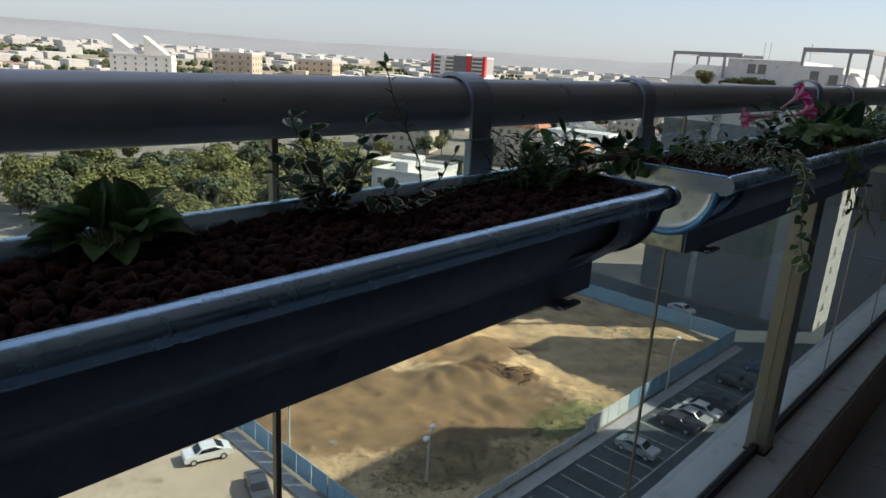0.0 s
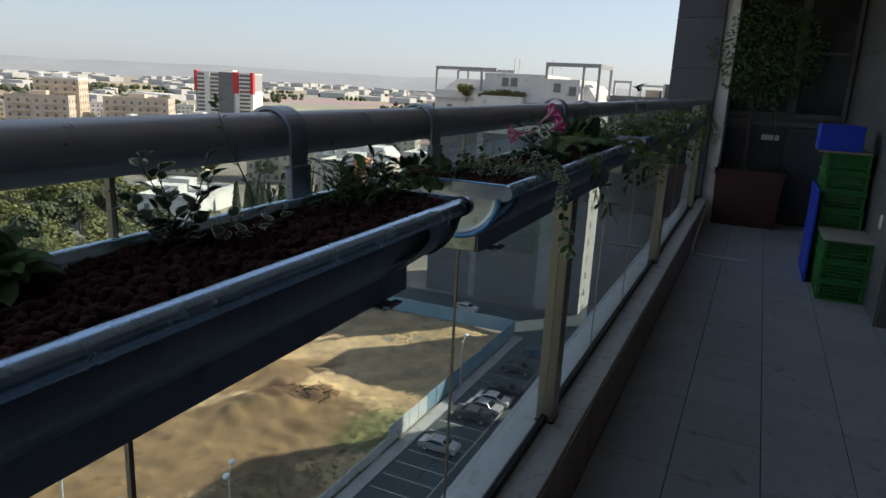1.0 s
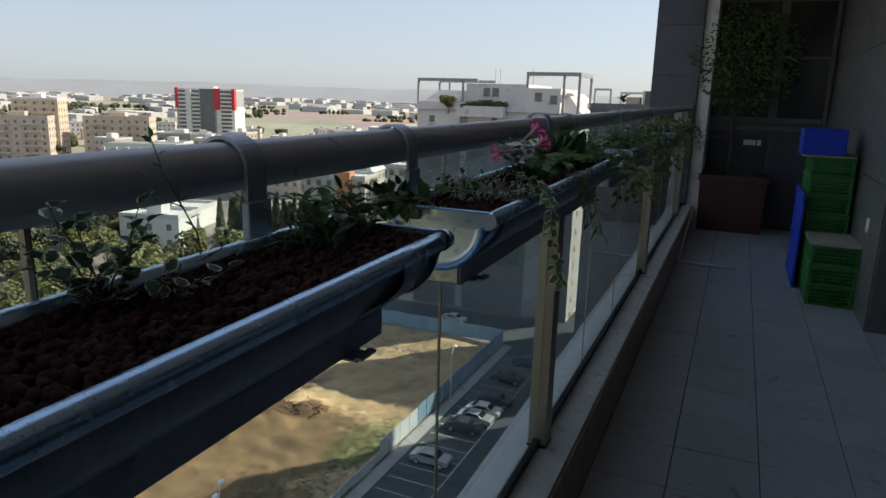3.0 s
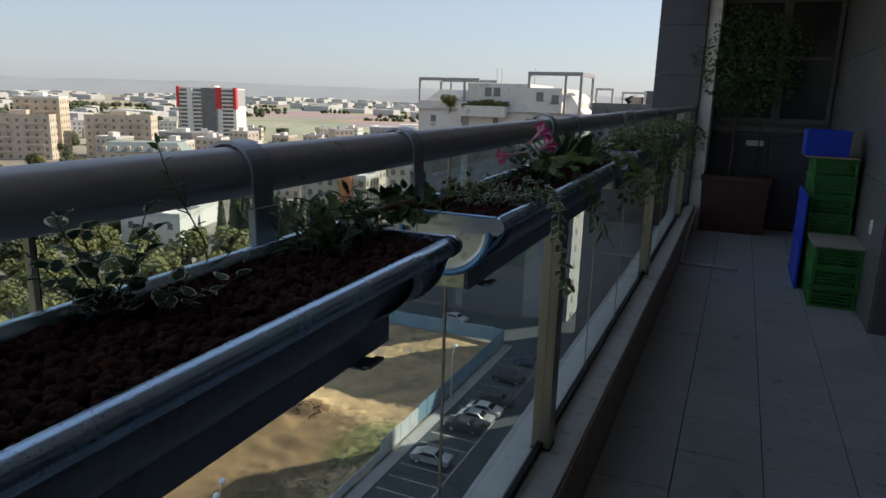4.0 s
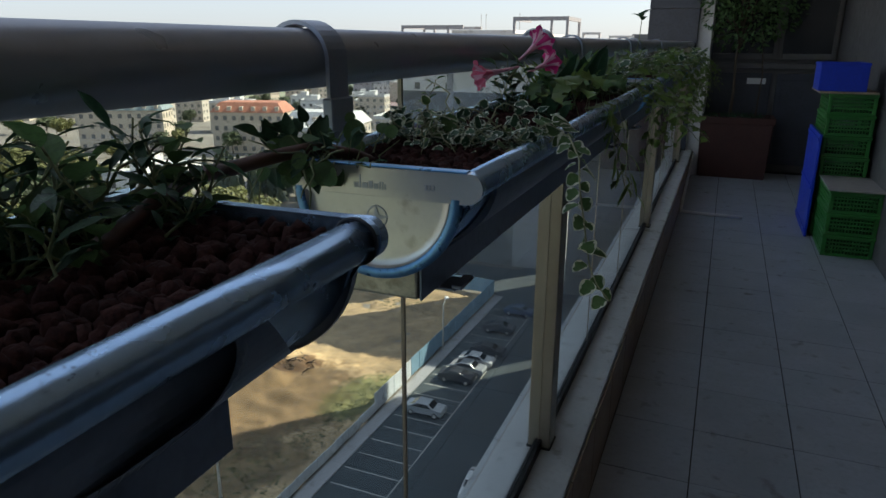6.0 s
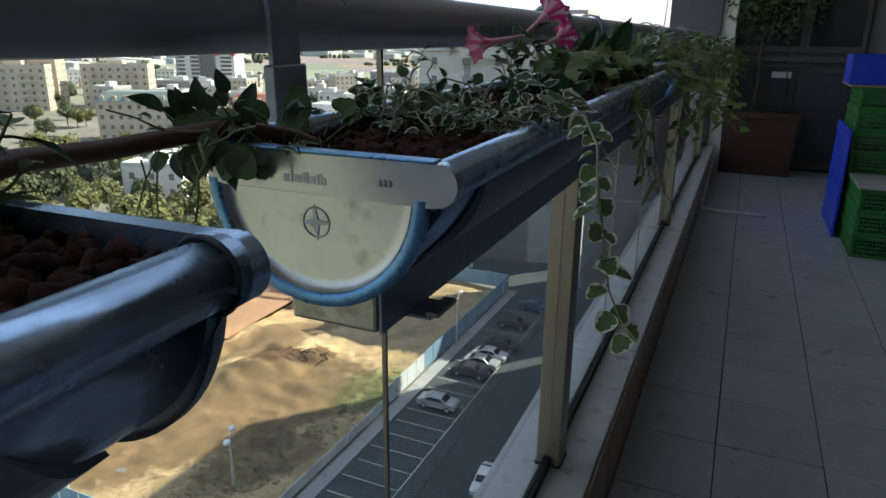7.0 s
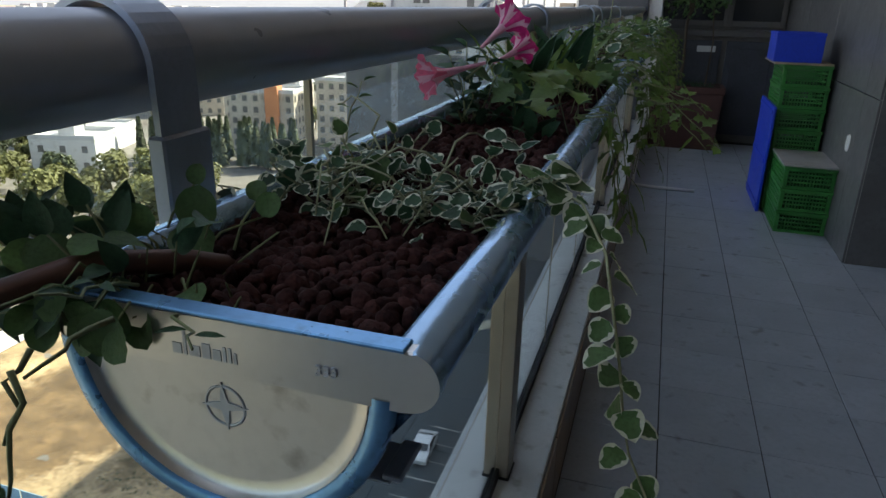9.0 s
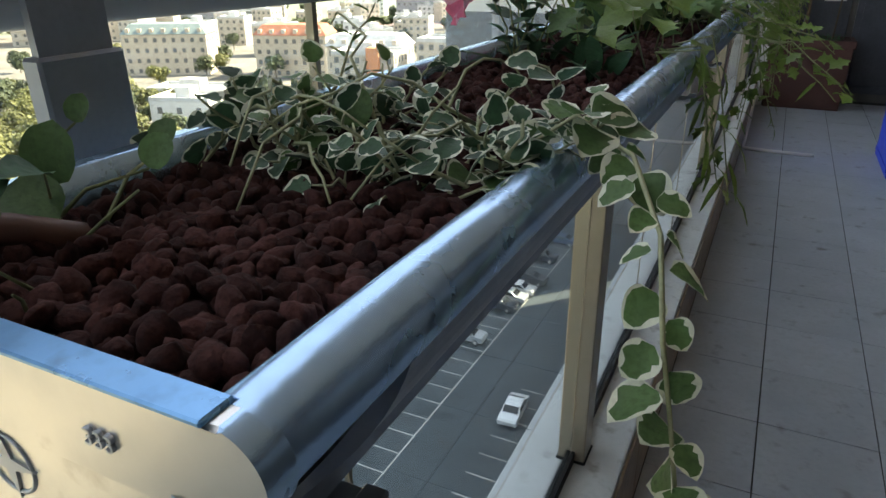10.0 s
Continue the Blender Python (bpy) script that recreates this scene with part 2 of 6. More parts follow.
earth_patch(M["dirt"], -47.5, 48.5, 58, 20, 9.5, (0.46, 0.41, 0.35), 0.42, 0.45)
earth_patch(M["dirt"], -58, 60, 78, 17, 3.2, (1.32, 1.26, 1.18), 0.45, 0.7)
earth_patch(M["dirt"], -41, 66, 20, 7, 2.6, (1.25, 1.22, 1.16), 0.5, 0.9)
earth_patch(M["dirt"], -46, 61.5, 40, 5.5, 2.4, (0.55, 0.46, 0.40), 0.5, 0.9)
earth_patch(M["dirt"], -52, 64, 70, 9, 4, (0.52, 0.46, 0.40), 0.5, 0.7)
earth_patch(M["dirt"], -34.3, 59.5, 80, 5.5, 3.2, (0.50, 0.68, 0.48), 0.45, 0.9)
# deepens the site's shaded part: shade put into the earth colour
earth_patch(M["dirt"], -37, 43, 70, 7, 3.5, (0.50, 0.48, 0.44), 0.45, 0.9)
M["glass"] = glass_mat("clear_glass", (0.80, 0.92, 0.93))
CAR_PAINT = {k: mat("car_paint_" + k, c, 0.28, 0.3, var=0.03, coat=0.6) for k, c in dict(
    white=(0.70, 0.71, 0.72), silver=(0.42, 0.44, 0.46), dark=(0.05, 0.055, 0.065), blue=(0.07, 0.12, 0.22)).items()}

# ---- builders ----


def box(bm, x0, x1, y0, y1, z0, z1):
    vs = [bm.verts.new((x, y, z)) for x in (x0, x1) for y in (y0, y1) for z in (z0, z1)]
    for f in ((0, 1, 3, 2), (4, 6, 7, 5), (0, 4, 5, 1), (2, 3, 7, 6), (0, 2, 6, 4), (1, 5, 7, 3)):
        bm.faces.new([vs[i] for i in f])
    return vs


def boxes(*specs, bevel=0.0, seg=1):
    bm = bmesh.new()
    for s in specs:
        box(bm, *s)
    if bevel:
        bmesh.ops.bevel(bm, geom=bm.edges[:], offset=bevel, segments=seg, affect="EDGES", profile=0.6)
    return bm


def finish(bm, material, smooth=False):
    me = bpy.data.meshes.new("mesh")
    bmesh.ops.recalc_face_normals(bm, faces=bm.faces[:])
    bm.to_mesh(me)
    bm.free()
    for m in material if isinstance(material, (list, tuple)) else (material,):
        me.materials.append(m)
    if smooth:
        me.polygons.foreach_set("use_smooth", [True] * len(me.polygons))
    return me


def part(name, bm, material, parent=None, label="", smooth=False, at=None, crease=0):
    """Links a bmesh, or a mesh to be shared, as one object under a thing or part."""
    me = bm if isinstance(bm, bpy.types.Mesh) else finish(bm, material, smooth or crease > 0)
    if crease:
        me.set_sharp_from_angle(angle=radians(crease))
    ob = new(name, me)
    if me.name == "mesh" or me.name.startswith("mesh."):
        me.name = name
    ob.parent = parent
    if at is not None:
        ob.matrix_basis = at
    return tagged(ob, label)


def thing(name, label, category, m=None, group="", kind=""):
    ob = new(name)
    ob.empty_display_size = 0.1
    if m is not None:
        ob.matrix_basis = m
    return tagged(ob, label, category, group, kind)


def tube(bm, pts, r, seg=8, taper=1.0, caps=True):
    """A round bar along a chain of points; taper: the radius at the end over that at the start."""
    pts = [Vector(p) for p in pts]
    rings, n = [], len(pts)
    up = Vector((0.13, 0.21, 0.97))
    for i, p in enumerate(pts):
        d = (pts[min(i + 1, n - 1)] - pts[max(i - 1, 0)]).normalized()
        if abs(d.dot(up)) > 0.95:
            up = Vector((0.9, 0.3, 0.1))
        a = d.cross(up).normalized()
        b = d.cross(a)
        rr = r * (1 + (taper - 1) * i / max(1, n - 1))
        rings.append([bm.verts.new(p + rr * (math.cos(2 * math.pi * k / seg) * a + math.sin(2 * math.pi * k / seg) * b)) for k in range(seg)])
    for u, v in zip(rings, rings[1:]):
        for k in range(seg):
            bm.faces.new((u[k], u[(k + 1) % seg], v[(k + 1) % seg], v[k]))
    if caps:
        bm.faces.new(rings[0][::-1])
        bm.faces.new(rings[-1])
    return bm


def extrude_profile(bm, prof, y0, y1, closed=True, nseg=1):
    """A profile of (x, z) pairs swept along y."""
    rings = [[bm.verts.new((x, y0 + (y1 - y0) * k / nseg, z)) for x, z in prof] for k in range(nseg + 1)]
    n = len(prof)
    for u, v in zip(rings, rings[1:]):
        for k in range(n if closed else n - 1):
            bm.faces.new((u[k], u[(k + 1) % n], v[(k + 1) % n], v[k]))
    if closed:
        bm.faces.new(rings[0][::-1])
        bm.faces.new(rings[-1])
    return bm


def arc(cx, cz, r, a0, a1, n):
    return [(cx + r * math.cos(radians(a0 + (a1 - a0) * k / n)), cz + r * math.sin(radians(a0 + (a1 - a0) * k / n))) for k in range(n + 1)]


# ---- the balcony: floor, kerb, walls, ceiling ----
KERB_Z, RAIL_X, RAIL_Z, RAIL_R = 0.303, -0.002, 1.529, 0.032
# floor, kerb, walls and railing run a little askew to the planters: half a degree across and up
SKEW = pose(0, 2.33, 0.022, 0.44, 0, 0.60) @ pose(0, -2.33, 0)
Y0, Y1 = -2.4, 9.8

floor = part("floor", boxes((0.132, 2.3, Y0, Y1 + 0.1, -0.16, -0.006)), M["grout"])
tagged(floor, "grey ceramic tiled balcony floor with dark joints", "floor", kind="structure")

kerb = part("kerb", boxes((-0.155, 0.130, Y0, Y1, -0.3, KERB_Z), bevel=0.006, seg=2), M["kerb"])
tagged(kerb, "low pale painted concrete kerb under the glass railing", "kerb", kind="structure")
skirt_mesh = finish(boxes((0.131, 0.140, 0.002, 0.380, 0.0, 0.290), bevel=0.0015), M["skirt"])
y = Y0
while y < Y1 - 0.3:
    part("skirting_tile", skirt_mesh, None, kerb, at=pose(0, y, 0))
    y += 0.385

ceiling = part("ceiling", boxes((-0.155, 2.3, Y0, Y1 + 0.1, 3.02, 3.2)), M["plaster"])
tagged(ceiling, "plain plastered balcony ceiling", "ceiling", kind="structure")

# side wall of dark stone slabs, from the sliding door to the end
WX = 1.585
wall_side = part("wall_side", boxes((WX + 0.014, 2.3, 5.56, Y1, 0, 3.02)), M["joint"])
tagged(wall_side, "house wall clad in large dark stone slabs", "wall", kind="structure")
yj = [5.563, 5.92, 7.19, 8.46, 9.73, Y1]
zj = [0.0, 1.06, 2.12, 3.02]
for a, b in zip(yj, yj[1:]):
    for c, d in zip(zj, zj[1:]):
        part("stone_slab", boxes((WX, WX + 0.015, a + 0.0025, b - 0.0025, c + 0.0025, d - 0.0025), bevel=0.0015), M["darkstone"], wall_side)
socket = thing("wall_socket", "small oval white wall socket on dark stone", "socket", pose(WX, 6.06, 0.71))
bm = bmesh.new()
bmesh.ops.create_cone(bm, cap_ends=True, segments=24, radius1=0.045, radius2=0.040, depth=0.012, matrix=pose(-0.005, 0, 0, 0, -90, 0) @ Matrix.Diagonal((1.35, 0.85, 1, 1)))
part("cover", bm, M["whiteplastic"], socket)

# sliding door in the recess beside the camera
wall_door = part("wall_door", boxes((2.28, 2.4, Y0, 5.56, 0, 3.02), (1.6, 2.28, 5.558, 5.5605, 0, 3.02)), M["darkstone"])
tagged(wall_door, "recessed house wall around a dark sliding door", "wall", kind="structure")
door_1 = thing("door_1", "dark glazed sliding balcony door in aluminium frame", "door", pose(2.2, 0, 0), kind="structure")
for k in range(3):
    ya = -1.9 + k * 2.4
    part("door_frame", boxes((-0.03, 0.03, ya, ya + 0.07, 0.02, 2.5), (-0.03, 0.03, ya + 2.33, ya + 2.4, 0.02, 2.5), (-0.03, 0.03, ya + 0.07, ya + 2.33, 0.02, 0.1), (-0.03, 0.03, ya + 0.07, ya + 2.33, 2.43, 2.5)), M["frame"], door_1)
    part("pane", boxes((-0.006, 0.006, ya + 0.07, ya + 2.33, 0.1, 2.43)), M["glass_dark"], door_1)
wall_rear = part("wall_rear", boxes((-0.155, 2.4, Y0 - 0.15, Y0, -0.3, 3.2)), M["plaster"])
tagged(wall_rear, "plain plastered wall closing the balcony", "wall", kind="structure")

# end of the balcony: dark clad fin, pale pilaster, framed window wall
fin = part("wall_fin", boxes((-0.565, -0.028, 9.176, 9.95, -8.0, 6.0)), M["joint"])
tagged(fin, "dark blue-grey stone clad dividing wall beyond the rail", "wall", kind="structure")
z = -1.0
while z < 5.5:
    part("stone_slab", boxes((-0.580, -0.025, 9.16, 9.176, z + 0.003, z + 0.597), bevel=0.002), M["bluestone"], fin)
    part("stone_slab", boxes((-0.580, -0.566, 9.177, 9.95, z + 0.003, z + 0.597), bevel=0.002), M["bluestone"], fin)
    z += 0.6
pil = part("pilaster", boxes((-0.022, 0.130, 9.24, 9.95, -0.2, 3.02), bevel=0.006), M["plaster"])
tagged(pil, "pale plastered pilaster at the end of the railing", "pilaster", kind="structure")
wall_end = part("wall_end", boxes((0.115, 2.3, Y1 + 0.06, Y1 + 0.2, 0, 3.02)), M["frame"])
tagged(wall_end, "dark panelled end wall of the balcony", "wall", kind="structure")
window_1 = thing("window_1", "dark aluminium framed window over solid lower panels", "window", pose(0, Y1, 0), kind="structure")
xs = [0.14, 0.95, 1.57]
for a, b in zip(xs, xs[1:]):
    part("window_frame", boxes((a, a + 0.05, -0.01, 0.05, 1.36, 2.9), (b - 0.05, b, -0.01, 0.05, 1.36, 2.9), (a + 0.05, b - 0.05, -0.01, 0.05, 1.36, 1.43), (a + 0.05, b - 0.05, -0.01, 0.05, 2.84, 2.9), (a + 0.05, b - 0.05, -0.008, 0.04, 2.15, 2.19), bevel=0.004), M["frame"], window_1)
    part("pane", boxes((a + 0.05, b - 0.05, 0.02, 0.03, 1.43, 2.15)), M["glass_dark"], window_1)
    part("pane", boxes((a + 0.05, b - 0.05, 0.02, 0.03, 2.19, 2.84)), M["glass_dark"], window_1)
    part("lower_panel", boxes((a + 0.03, b - 0.03, 0.0, 0.05, 0.1, 1.2), (a + 0.09, b - 0.09, -0.012, 0.0, 0.18, 1.12), bevel=0.004), M["bluestone"], window_1)
part("window_sill", boxes((0.12, 1.58, -0.04, 0.055, 1.25, 1.32), bevel=0.005), M["frame"], window_1)

# ---- the railing ----
railing = thing("balcony_railing", "grey metal tube handrail over frameless glass panes", "railing", pose(0, 0, KERB_Z), kind="structure")
bm = bmesh.new()
RZ = RAIL_Z - KERB_Z
tube(bm, [(RAIL_X, Y0, RZ), (RAIL_X, 9.18, RZ)], RAIL_R, 40)
part("handrail", bm, M["rail"], railing, "grey painted tube handrail", smooth=True)
POSTS = [-0.61, 2.333, 5.27, 8.21]
post_mesh = finish(boxes((-0.039, -0.003, 0.0, 0.070, 0.0, RZ - 0.018), (0.001, 0.037, 0.0, 0.078, 0.0, RZ - 0.018), bevel=0.003), M["aluminium"])
foot_mesh = finish(boxes((-0.044, 0.041, -0.005, 0.083, 0.0, 0.008), bevel=0.003), M["gasket"])
for y in POSTS:
    post = part("post", post_mesh, None, railing, "bronze anodised aluminium post", at=pose(0, y, 0))
    part("post_foot", foot_mesh, None, post)
JOINTS = [-2.3, -1.45, -0.56, 0.396, 1.358, 2.38, 3.14, 3.98, 5.32, 6.24, 7.2, 8.26, 9.17]
for a, b in zip(JOINTS, JOINTS[1:]):
    pane = part("glass_pane", boxes((-0.006, 0.002, a + 0.004, b - 0.004, 0.02, RZ - 0.028)), M["glass"], railing, "clear glass pane")
    pane.visible_shadow = False
    part("edge_strip", boxes((-0.0075, 0.0035, b - 0.004, b + 0.0015, 0.02, RZ - 0.03)), M["aluminium"], pane, "thin metal strip at a pane joint")
part("bottom_track", boxes((-0.018, -0.007, Y0, 9.17, 0.0, 0.035), (0.003, 0.012, Y0, 9.17, 0.0, 0.035), (-0.007, 0.003, Y0, 9.17, 0.0, 0.018)), M["gasket"], railing, "black gasket track under the glass")

# ---- planters made of half-round gutters ----
GX, GZ, GR = 0.164, 1.438, 0.080


CAPS = []


def planter(y0, y1, m=None, lift=0.0, shift=0.0, rail_y=0.0):
    """A gutter trough with end caps on a metal box beam, hung from the handrail by two straps."""
    p = thing("gutter_planter", "blue-grey gutter planter hanging from the handrail by straps", "planter", m or pose(GX, y0, GZ), "gutter planters")
    n = y1 - y0
    inner, outer = GR - 0.002, GR
    prof = [(-GR - 0.011, 0.0165), (-GR - 0.011, 0.0205), (-GR + 0.0012, 0.0205)] + arc(0, 0, inner, 180, 360, 28) + [(inner, 0.004)]
    prof += arc(0.0895, 0.005, 0.0125, 170, -170, 28)
    prof += [(outer, -0.004)] + arc(0, 0, outer, 360, 180, 28)[1:] + [(-GR - 0.001, 0.012)]
    part("trough", extrude_profile(bmesh.new(), prof, 0.004, n - 0.004, nseg=max(4, int(n * 8))), M["zinc"], p, "zinc half-round trough with a rolled front bead", smooth=True)
    for yc, s in ((0.0, 1), (n, -1)):
        bm = bmesh.new()
        # sunken half disc, raised rim, flat band along the top
        rim = [(-GR - 0.003, -0.006)] + arc(0, -0.004, GR + 0.003, 180, 360, 32)[1:-1] + [(GR + 0.003, -0.006)]
        steps = ((0.875, -0.0028), (0.860, 0.0002), (0.845, 0.0014), (0.77, 0.0024))
        loops = []
        for f, dy in steps:
            loops.append([bm.verts.new((x * f, yc + s * dy, (z + 0.006) * f - 0.006)) for x, z in rim])
        for u, v in zip(loops, loops[1:]):
            for k in range(len(u) - 1):
                bm.faces.new((u[k], u[k + 1], v[k + 1], v[k]))
        bm.faces.new(loops[-1])
        # near caps: bright face with a blue-tinted rim; far caps: blue-grey throughout
        plain, rim_mat = (M["capzinc"], M["bluezinc"]) if s > 0 else (M["zinc"], M["bluepaint"])
        cap = part("end_cap", bm, plain, p, "bright zinc half-round end cap" if s > 0 else "blue-grey zinc half-round end cap", smooth=True)
        bm = bmesh.new()
        loops = []
        for f, dy in ((1.0, 0.004), (1.0, -0.002), (0.985, -0.004), (0.93, -0.0043), (0.885, -0.0034), (0.872, -0.001), (0.865, 0.003)):
            loops.append([bm.verts.new((x * f, yc + s * dy, (z + 0.006) * f - 0.006)) for x, z in rim])
        for u, v in zip(loops, loops[1:]):
            for k in range(len(u) - 1):
                bm.faces.new((u[k], u[k + 1], v[k + 1], v[k]))
        part("cap_rim", bm, rim_mat, cap, "raised blue rim" if s > 0 else "raised blue-grey rim", smooth=True)
        if s > 0:
            part("cap_edge", boxes((-GR - 0.003, GR + 0.0085, yc - 0.0046, yc + 0.0056, 0.0166, 0.0186), bevel=0.0006), rim_mat, cap, "blue top edge")
        bm = bmesh.new()
        band = [(-GR - 0.003, -0.010), (GR + 0.006, -0.010)] + arc(GR + 0.009, 0.004, 0.0135, -80, 80, 22) + [(GR - 0.004, 0.0165), (-GR - 0.004, 0.0165)]
        extrude_profile(bm, band, yc - s * 0.0036, yc + s * 0.006)
        outer_edge = [e for e in bm.edges if all(abs(v.co.y - (yc - s * 0.0036)) < 1e-6 for v in e.verts)]
        bmesh.ops.bevel(bm, geom=outer_edge, offset=0.0011, segments=3, affect="EDGES")
        CAPS.append(cap)
        for f in bm.faces:
            f.material_index = int(f.calc_center_median().x > GR + 0.004)
        part("cap_band", bm, (plain, M["zinc"]), cap, "bright zinc band along the cap's top" if s > 0 else "blue-grey band along the cap's top", crease=40)
        if s < 0:
            bm = bmesh.new()
            tube(bm, [(0.0895 + 0.0138 * math.cos(a), n - 0.014, 0.005 + 0.0138 * math.sin(a)) for a in [radians(-120 + 14 * k) for k in range(22)]], 0.0013, 6)
            part("seam", bm, M["collar"], cap, "dark rolled seam round the bead's end", smooth=True)
    # box beam beneath and the saddle sheet round the trough
    part("support_box", boxes((-0.050, 0.024, 0.036, n - 0.062, -0.120, -0.072), bevel=0.003, seg=2), M["boxmetal"], p, "galvanised box beam under the trough")
    bm = bmesh.new()
    ro, ri = GR + 0.0042, GR + 0.0018
    for a0, a1 in ((318, 352),):
        ang = [a0 + (a1 - a0) * k / 10 for k in range(11)]
        rows = []
        for k, a in enumerate(ang):
            ya = 0.040 + 0.055 * (k / 10) ** 0.7
            c, s2 = math.cos(radians(a)), math.sin(radians(a))
            bul = 1 + 0.05 * math.sin(math.pi * k / 10)
            rows.append([(ro * c * bul, ya, ro * s2 * bul), (ri * c, ya + 0.001, ri * s2), (ri * c, n - ya, ri * s2), (ro * c * bul, n - ya, ro * s2 * bul)])
        rows.insert(0, [(0.0275, 0.037, -0.120), (0.0255, 0.037, -0.120), (0.0255, n - 0.063, -0.120), (0.0275, n - 0.063, -0.120)])
        rows.insert(1, [(0.0275, 0.037, -0.085), (0.0255, 0.037, -0.085), (0.0255, n - 0.063, -0.085), (0.0275, n - 0.063, -0.085)])
        vr = [[bm.verts.new(c) for c in r] for r in rows]
        for u, v in zip(vr, vr[1:]):
            for k in range(4):
                bm.faces.new((u[k], u[(k + 1) % 4], v[(k + 1) % 4], v[k]))
        bm.faces.new(vr[0][::-1])
        bm.faces.new(vr[-1])
    part("side_sheet", bm, M["bluepaint"], p, "dark blue-grey sheet along the flank")
    for yh in (0.10, n - 0.14):
        bm = boxes((-0.045, 0.045, yh - 0.018, yh + 0.018, -0.1245, -0.121), (0.040, 0.052, yh - 0.018, yh + 0.018, -0.1215, -0.117), bevel=0.001)
        part("clamp", bm, M["bluepaint"], p, "small bent clamp under the box")
    # straps over the handrail
    rail = SKEW @ Vector((RAIL_X, rail_y or y0 + 0.13, RAIL_Z))
    rx, rz = rail.x - GX - shift, rail.z - GZ - lift
    xs, t = rx + RAIL_R + 0.004, 0.0045
    for ys in (0.133, n - 0.136):
        out = [(0.020, -0.1205 - t), (xs, -0.1205 - t), (xs, rz)] + arc(rx, rz, RAIL_R + 0.004, 4, 200, 18)
        inn = arc(rx, rz, RAIL_R + 0.004 + t, 200, 4, 18) + [(xs + t, rz), (xs + t, -0.1205), (0.020, -0.1205)]
        strap = part("strap", extrude_profile(bmesh.new(), out + inn, ys - 0.019, ys + 0.019), M["strap"], p, "blue-grey metal strap over the handrail")
        part("strap_sleeve", boxes((xs - 0.004, xs + t + 0.004, ys - 0.0225, ys + 0.0225, -0.10, rz - 0.040), bevel=0.0015), M["strap"], strap, "thicker sleeve on the lower strap")
    return p


PLANTERS = [(-1.30, 0.806), (0.983, 2.206), (2.350, 3.590), (3.735, 4.975)]


def first_pose(y):
    """The first planter hangs a little askew: lower and further in at its near end."""
    return pose(GX + 0.020 * (0.806 - y), y, GZ + 0.003 - 0.0116 * (0.806 - y), 0.66, 0, 1.15)


def hang(y):
    """The further planters rise slowly along the rail: what hangs or grows at y is moved by this."""
    return pose(0, 0.983, GZ, 1.0) @ pose(0, -0.983, -GZ) if y < 2.3 else pose(0, 2.3, GZ + 0.023, 0.44) @ pose(0, -2.3, -GZ)


planters = [planter(*PLANTERS[0], first_pose(PLANTERS[0][0]), 0.0014, 0.0027, 0.67)]
planters += [planter(a, b, hang(a) @ pose(GX, a, GZ), lift) for (a, b), lift in zip(PLANTERS[1:], (0.0023, 0.025, 0.036))]
bm = bmesh.new()
lip, foot, back = [], [], []
for k in range(15):
    t = k / 14
    y, z = 1.900 + 0.080 * math.sin(t * math.pi / 2), -0.040 + 0.036 * (1 - math.cos(t * math.pi / 2))
    x = math.sqrt(0.0895 ** 2 - z * z)
    g = math.sin(math.pi * t)
    lip.append(bm.verts.new((x + 0.010 * g, y, z)))
    foot.append(bm.verts.new((math.sqrt(0.0895 ** 2 - (z - 0.026) ** 2) - 0.004, y + 0.014 + 0.012 * t, z - 0.026)))
    back.append(bm.verts.new((x + 0.010 * g - 0.0012, y, z - 0.001)))
for k in range(14):
    bm.faces.new((lip[k], lip[k + 1], foot[k + 1], foot[k]))
    bm.faces.new((lip[k + 1], lip[k], back[k], back[k + 1]))
    bm.faces.new((back[k + 1], back[k], foot[k], foot[k + 1]))
part("flank_fold", bm, M["bluepaint"], planters[0], "bulged fold of the sheet along the flank", smooth=True)
# marks pressed into the near cap of the second planter: number, compass mark, illegible lettering as bars
P2 = CAPS[2]
td = bpy.data.curves.new("number", "FONT")
td.body, td.size, td.extrude, td.align_x = "333", 0.0068, 0.0006, "CENTER"
to = new("number_text", td)
bpy.context.view_layer.update()
me = bpy.data.meshes.new_from_object(to)
bpy.data.objects.remove(to)
me.materials.append(M["emboss"])
part("number", me, None, P2, "pressed number 333", at=pose(0.055, -0.0042, 0.000, 90, 0, 0))
bm = bmesh.new()
for k in range(4):
    a = radians(90 * k + 4)
    tip = [(0.0122 * math.cos(a), 0.0122 * math.sin(a))]
    for da in (-45, 45):
        b = a + radians(da)
        tip.append((0.0030 * math.cos(b), 0.0030 * math.sin(b)))
    vs = [bm.verts.new((x, 0, z)) for x, z in (tip[0], tip[1], (0, 0), tip[2])]
    bm.faces.new(vs)
geom = bmesh.ops.extrude_face_region(bm, geom=bm.faces[:])["geom"]
bmesh.ops.translate(bm, verts=[v for v in geom if isinstance(v, bmesh.types.BMVert)], vec=(0, -0.0018, 0))
part("star_mark", bm, M["emboss"], P2, "pressed four-pointed star mark", at=pose(0.000, 0.0034, -0.030))
bm = bmesh.new()
tube(bm, [(0.0100 * math.cos(a), 0, 0.0100 * math.sin(a)) for a in [2 * math.pi * k / 32 for k in range(33)]], 0.0008, 6)
part("ring_mark", bm, M["emboss"], P2, "pressed ring round the star", at=pose(0.000, 0.0024, -0.030), smooth=True)
xx = -0.017
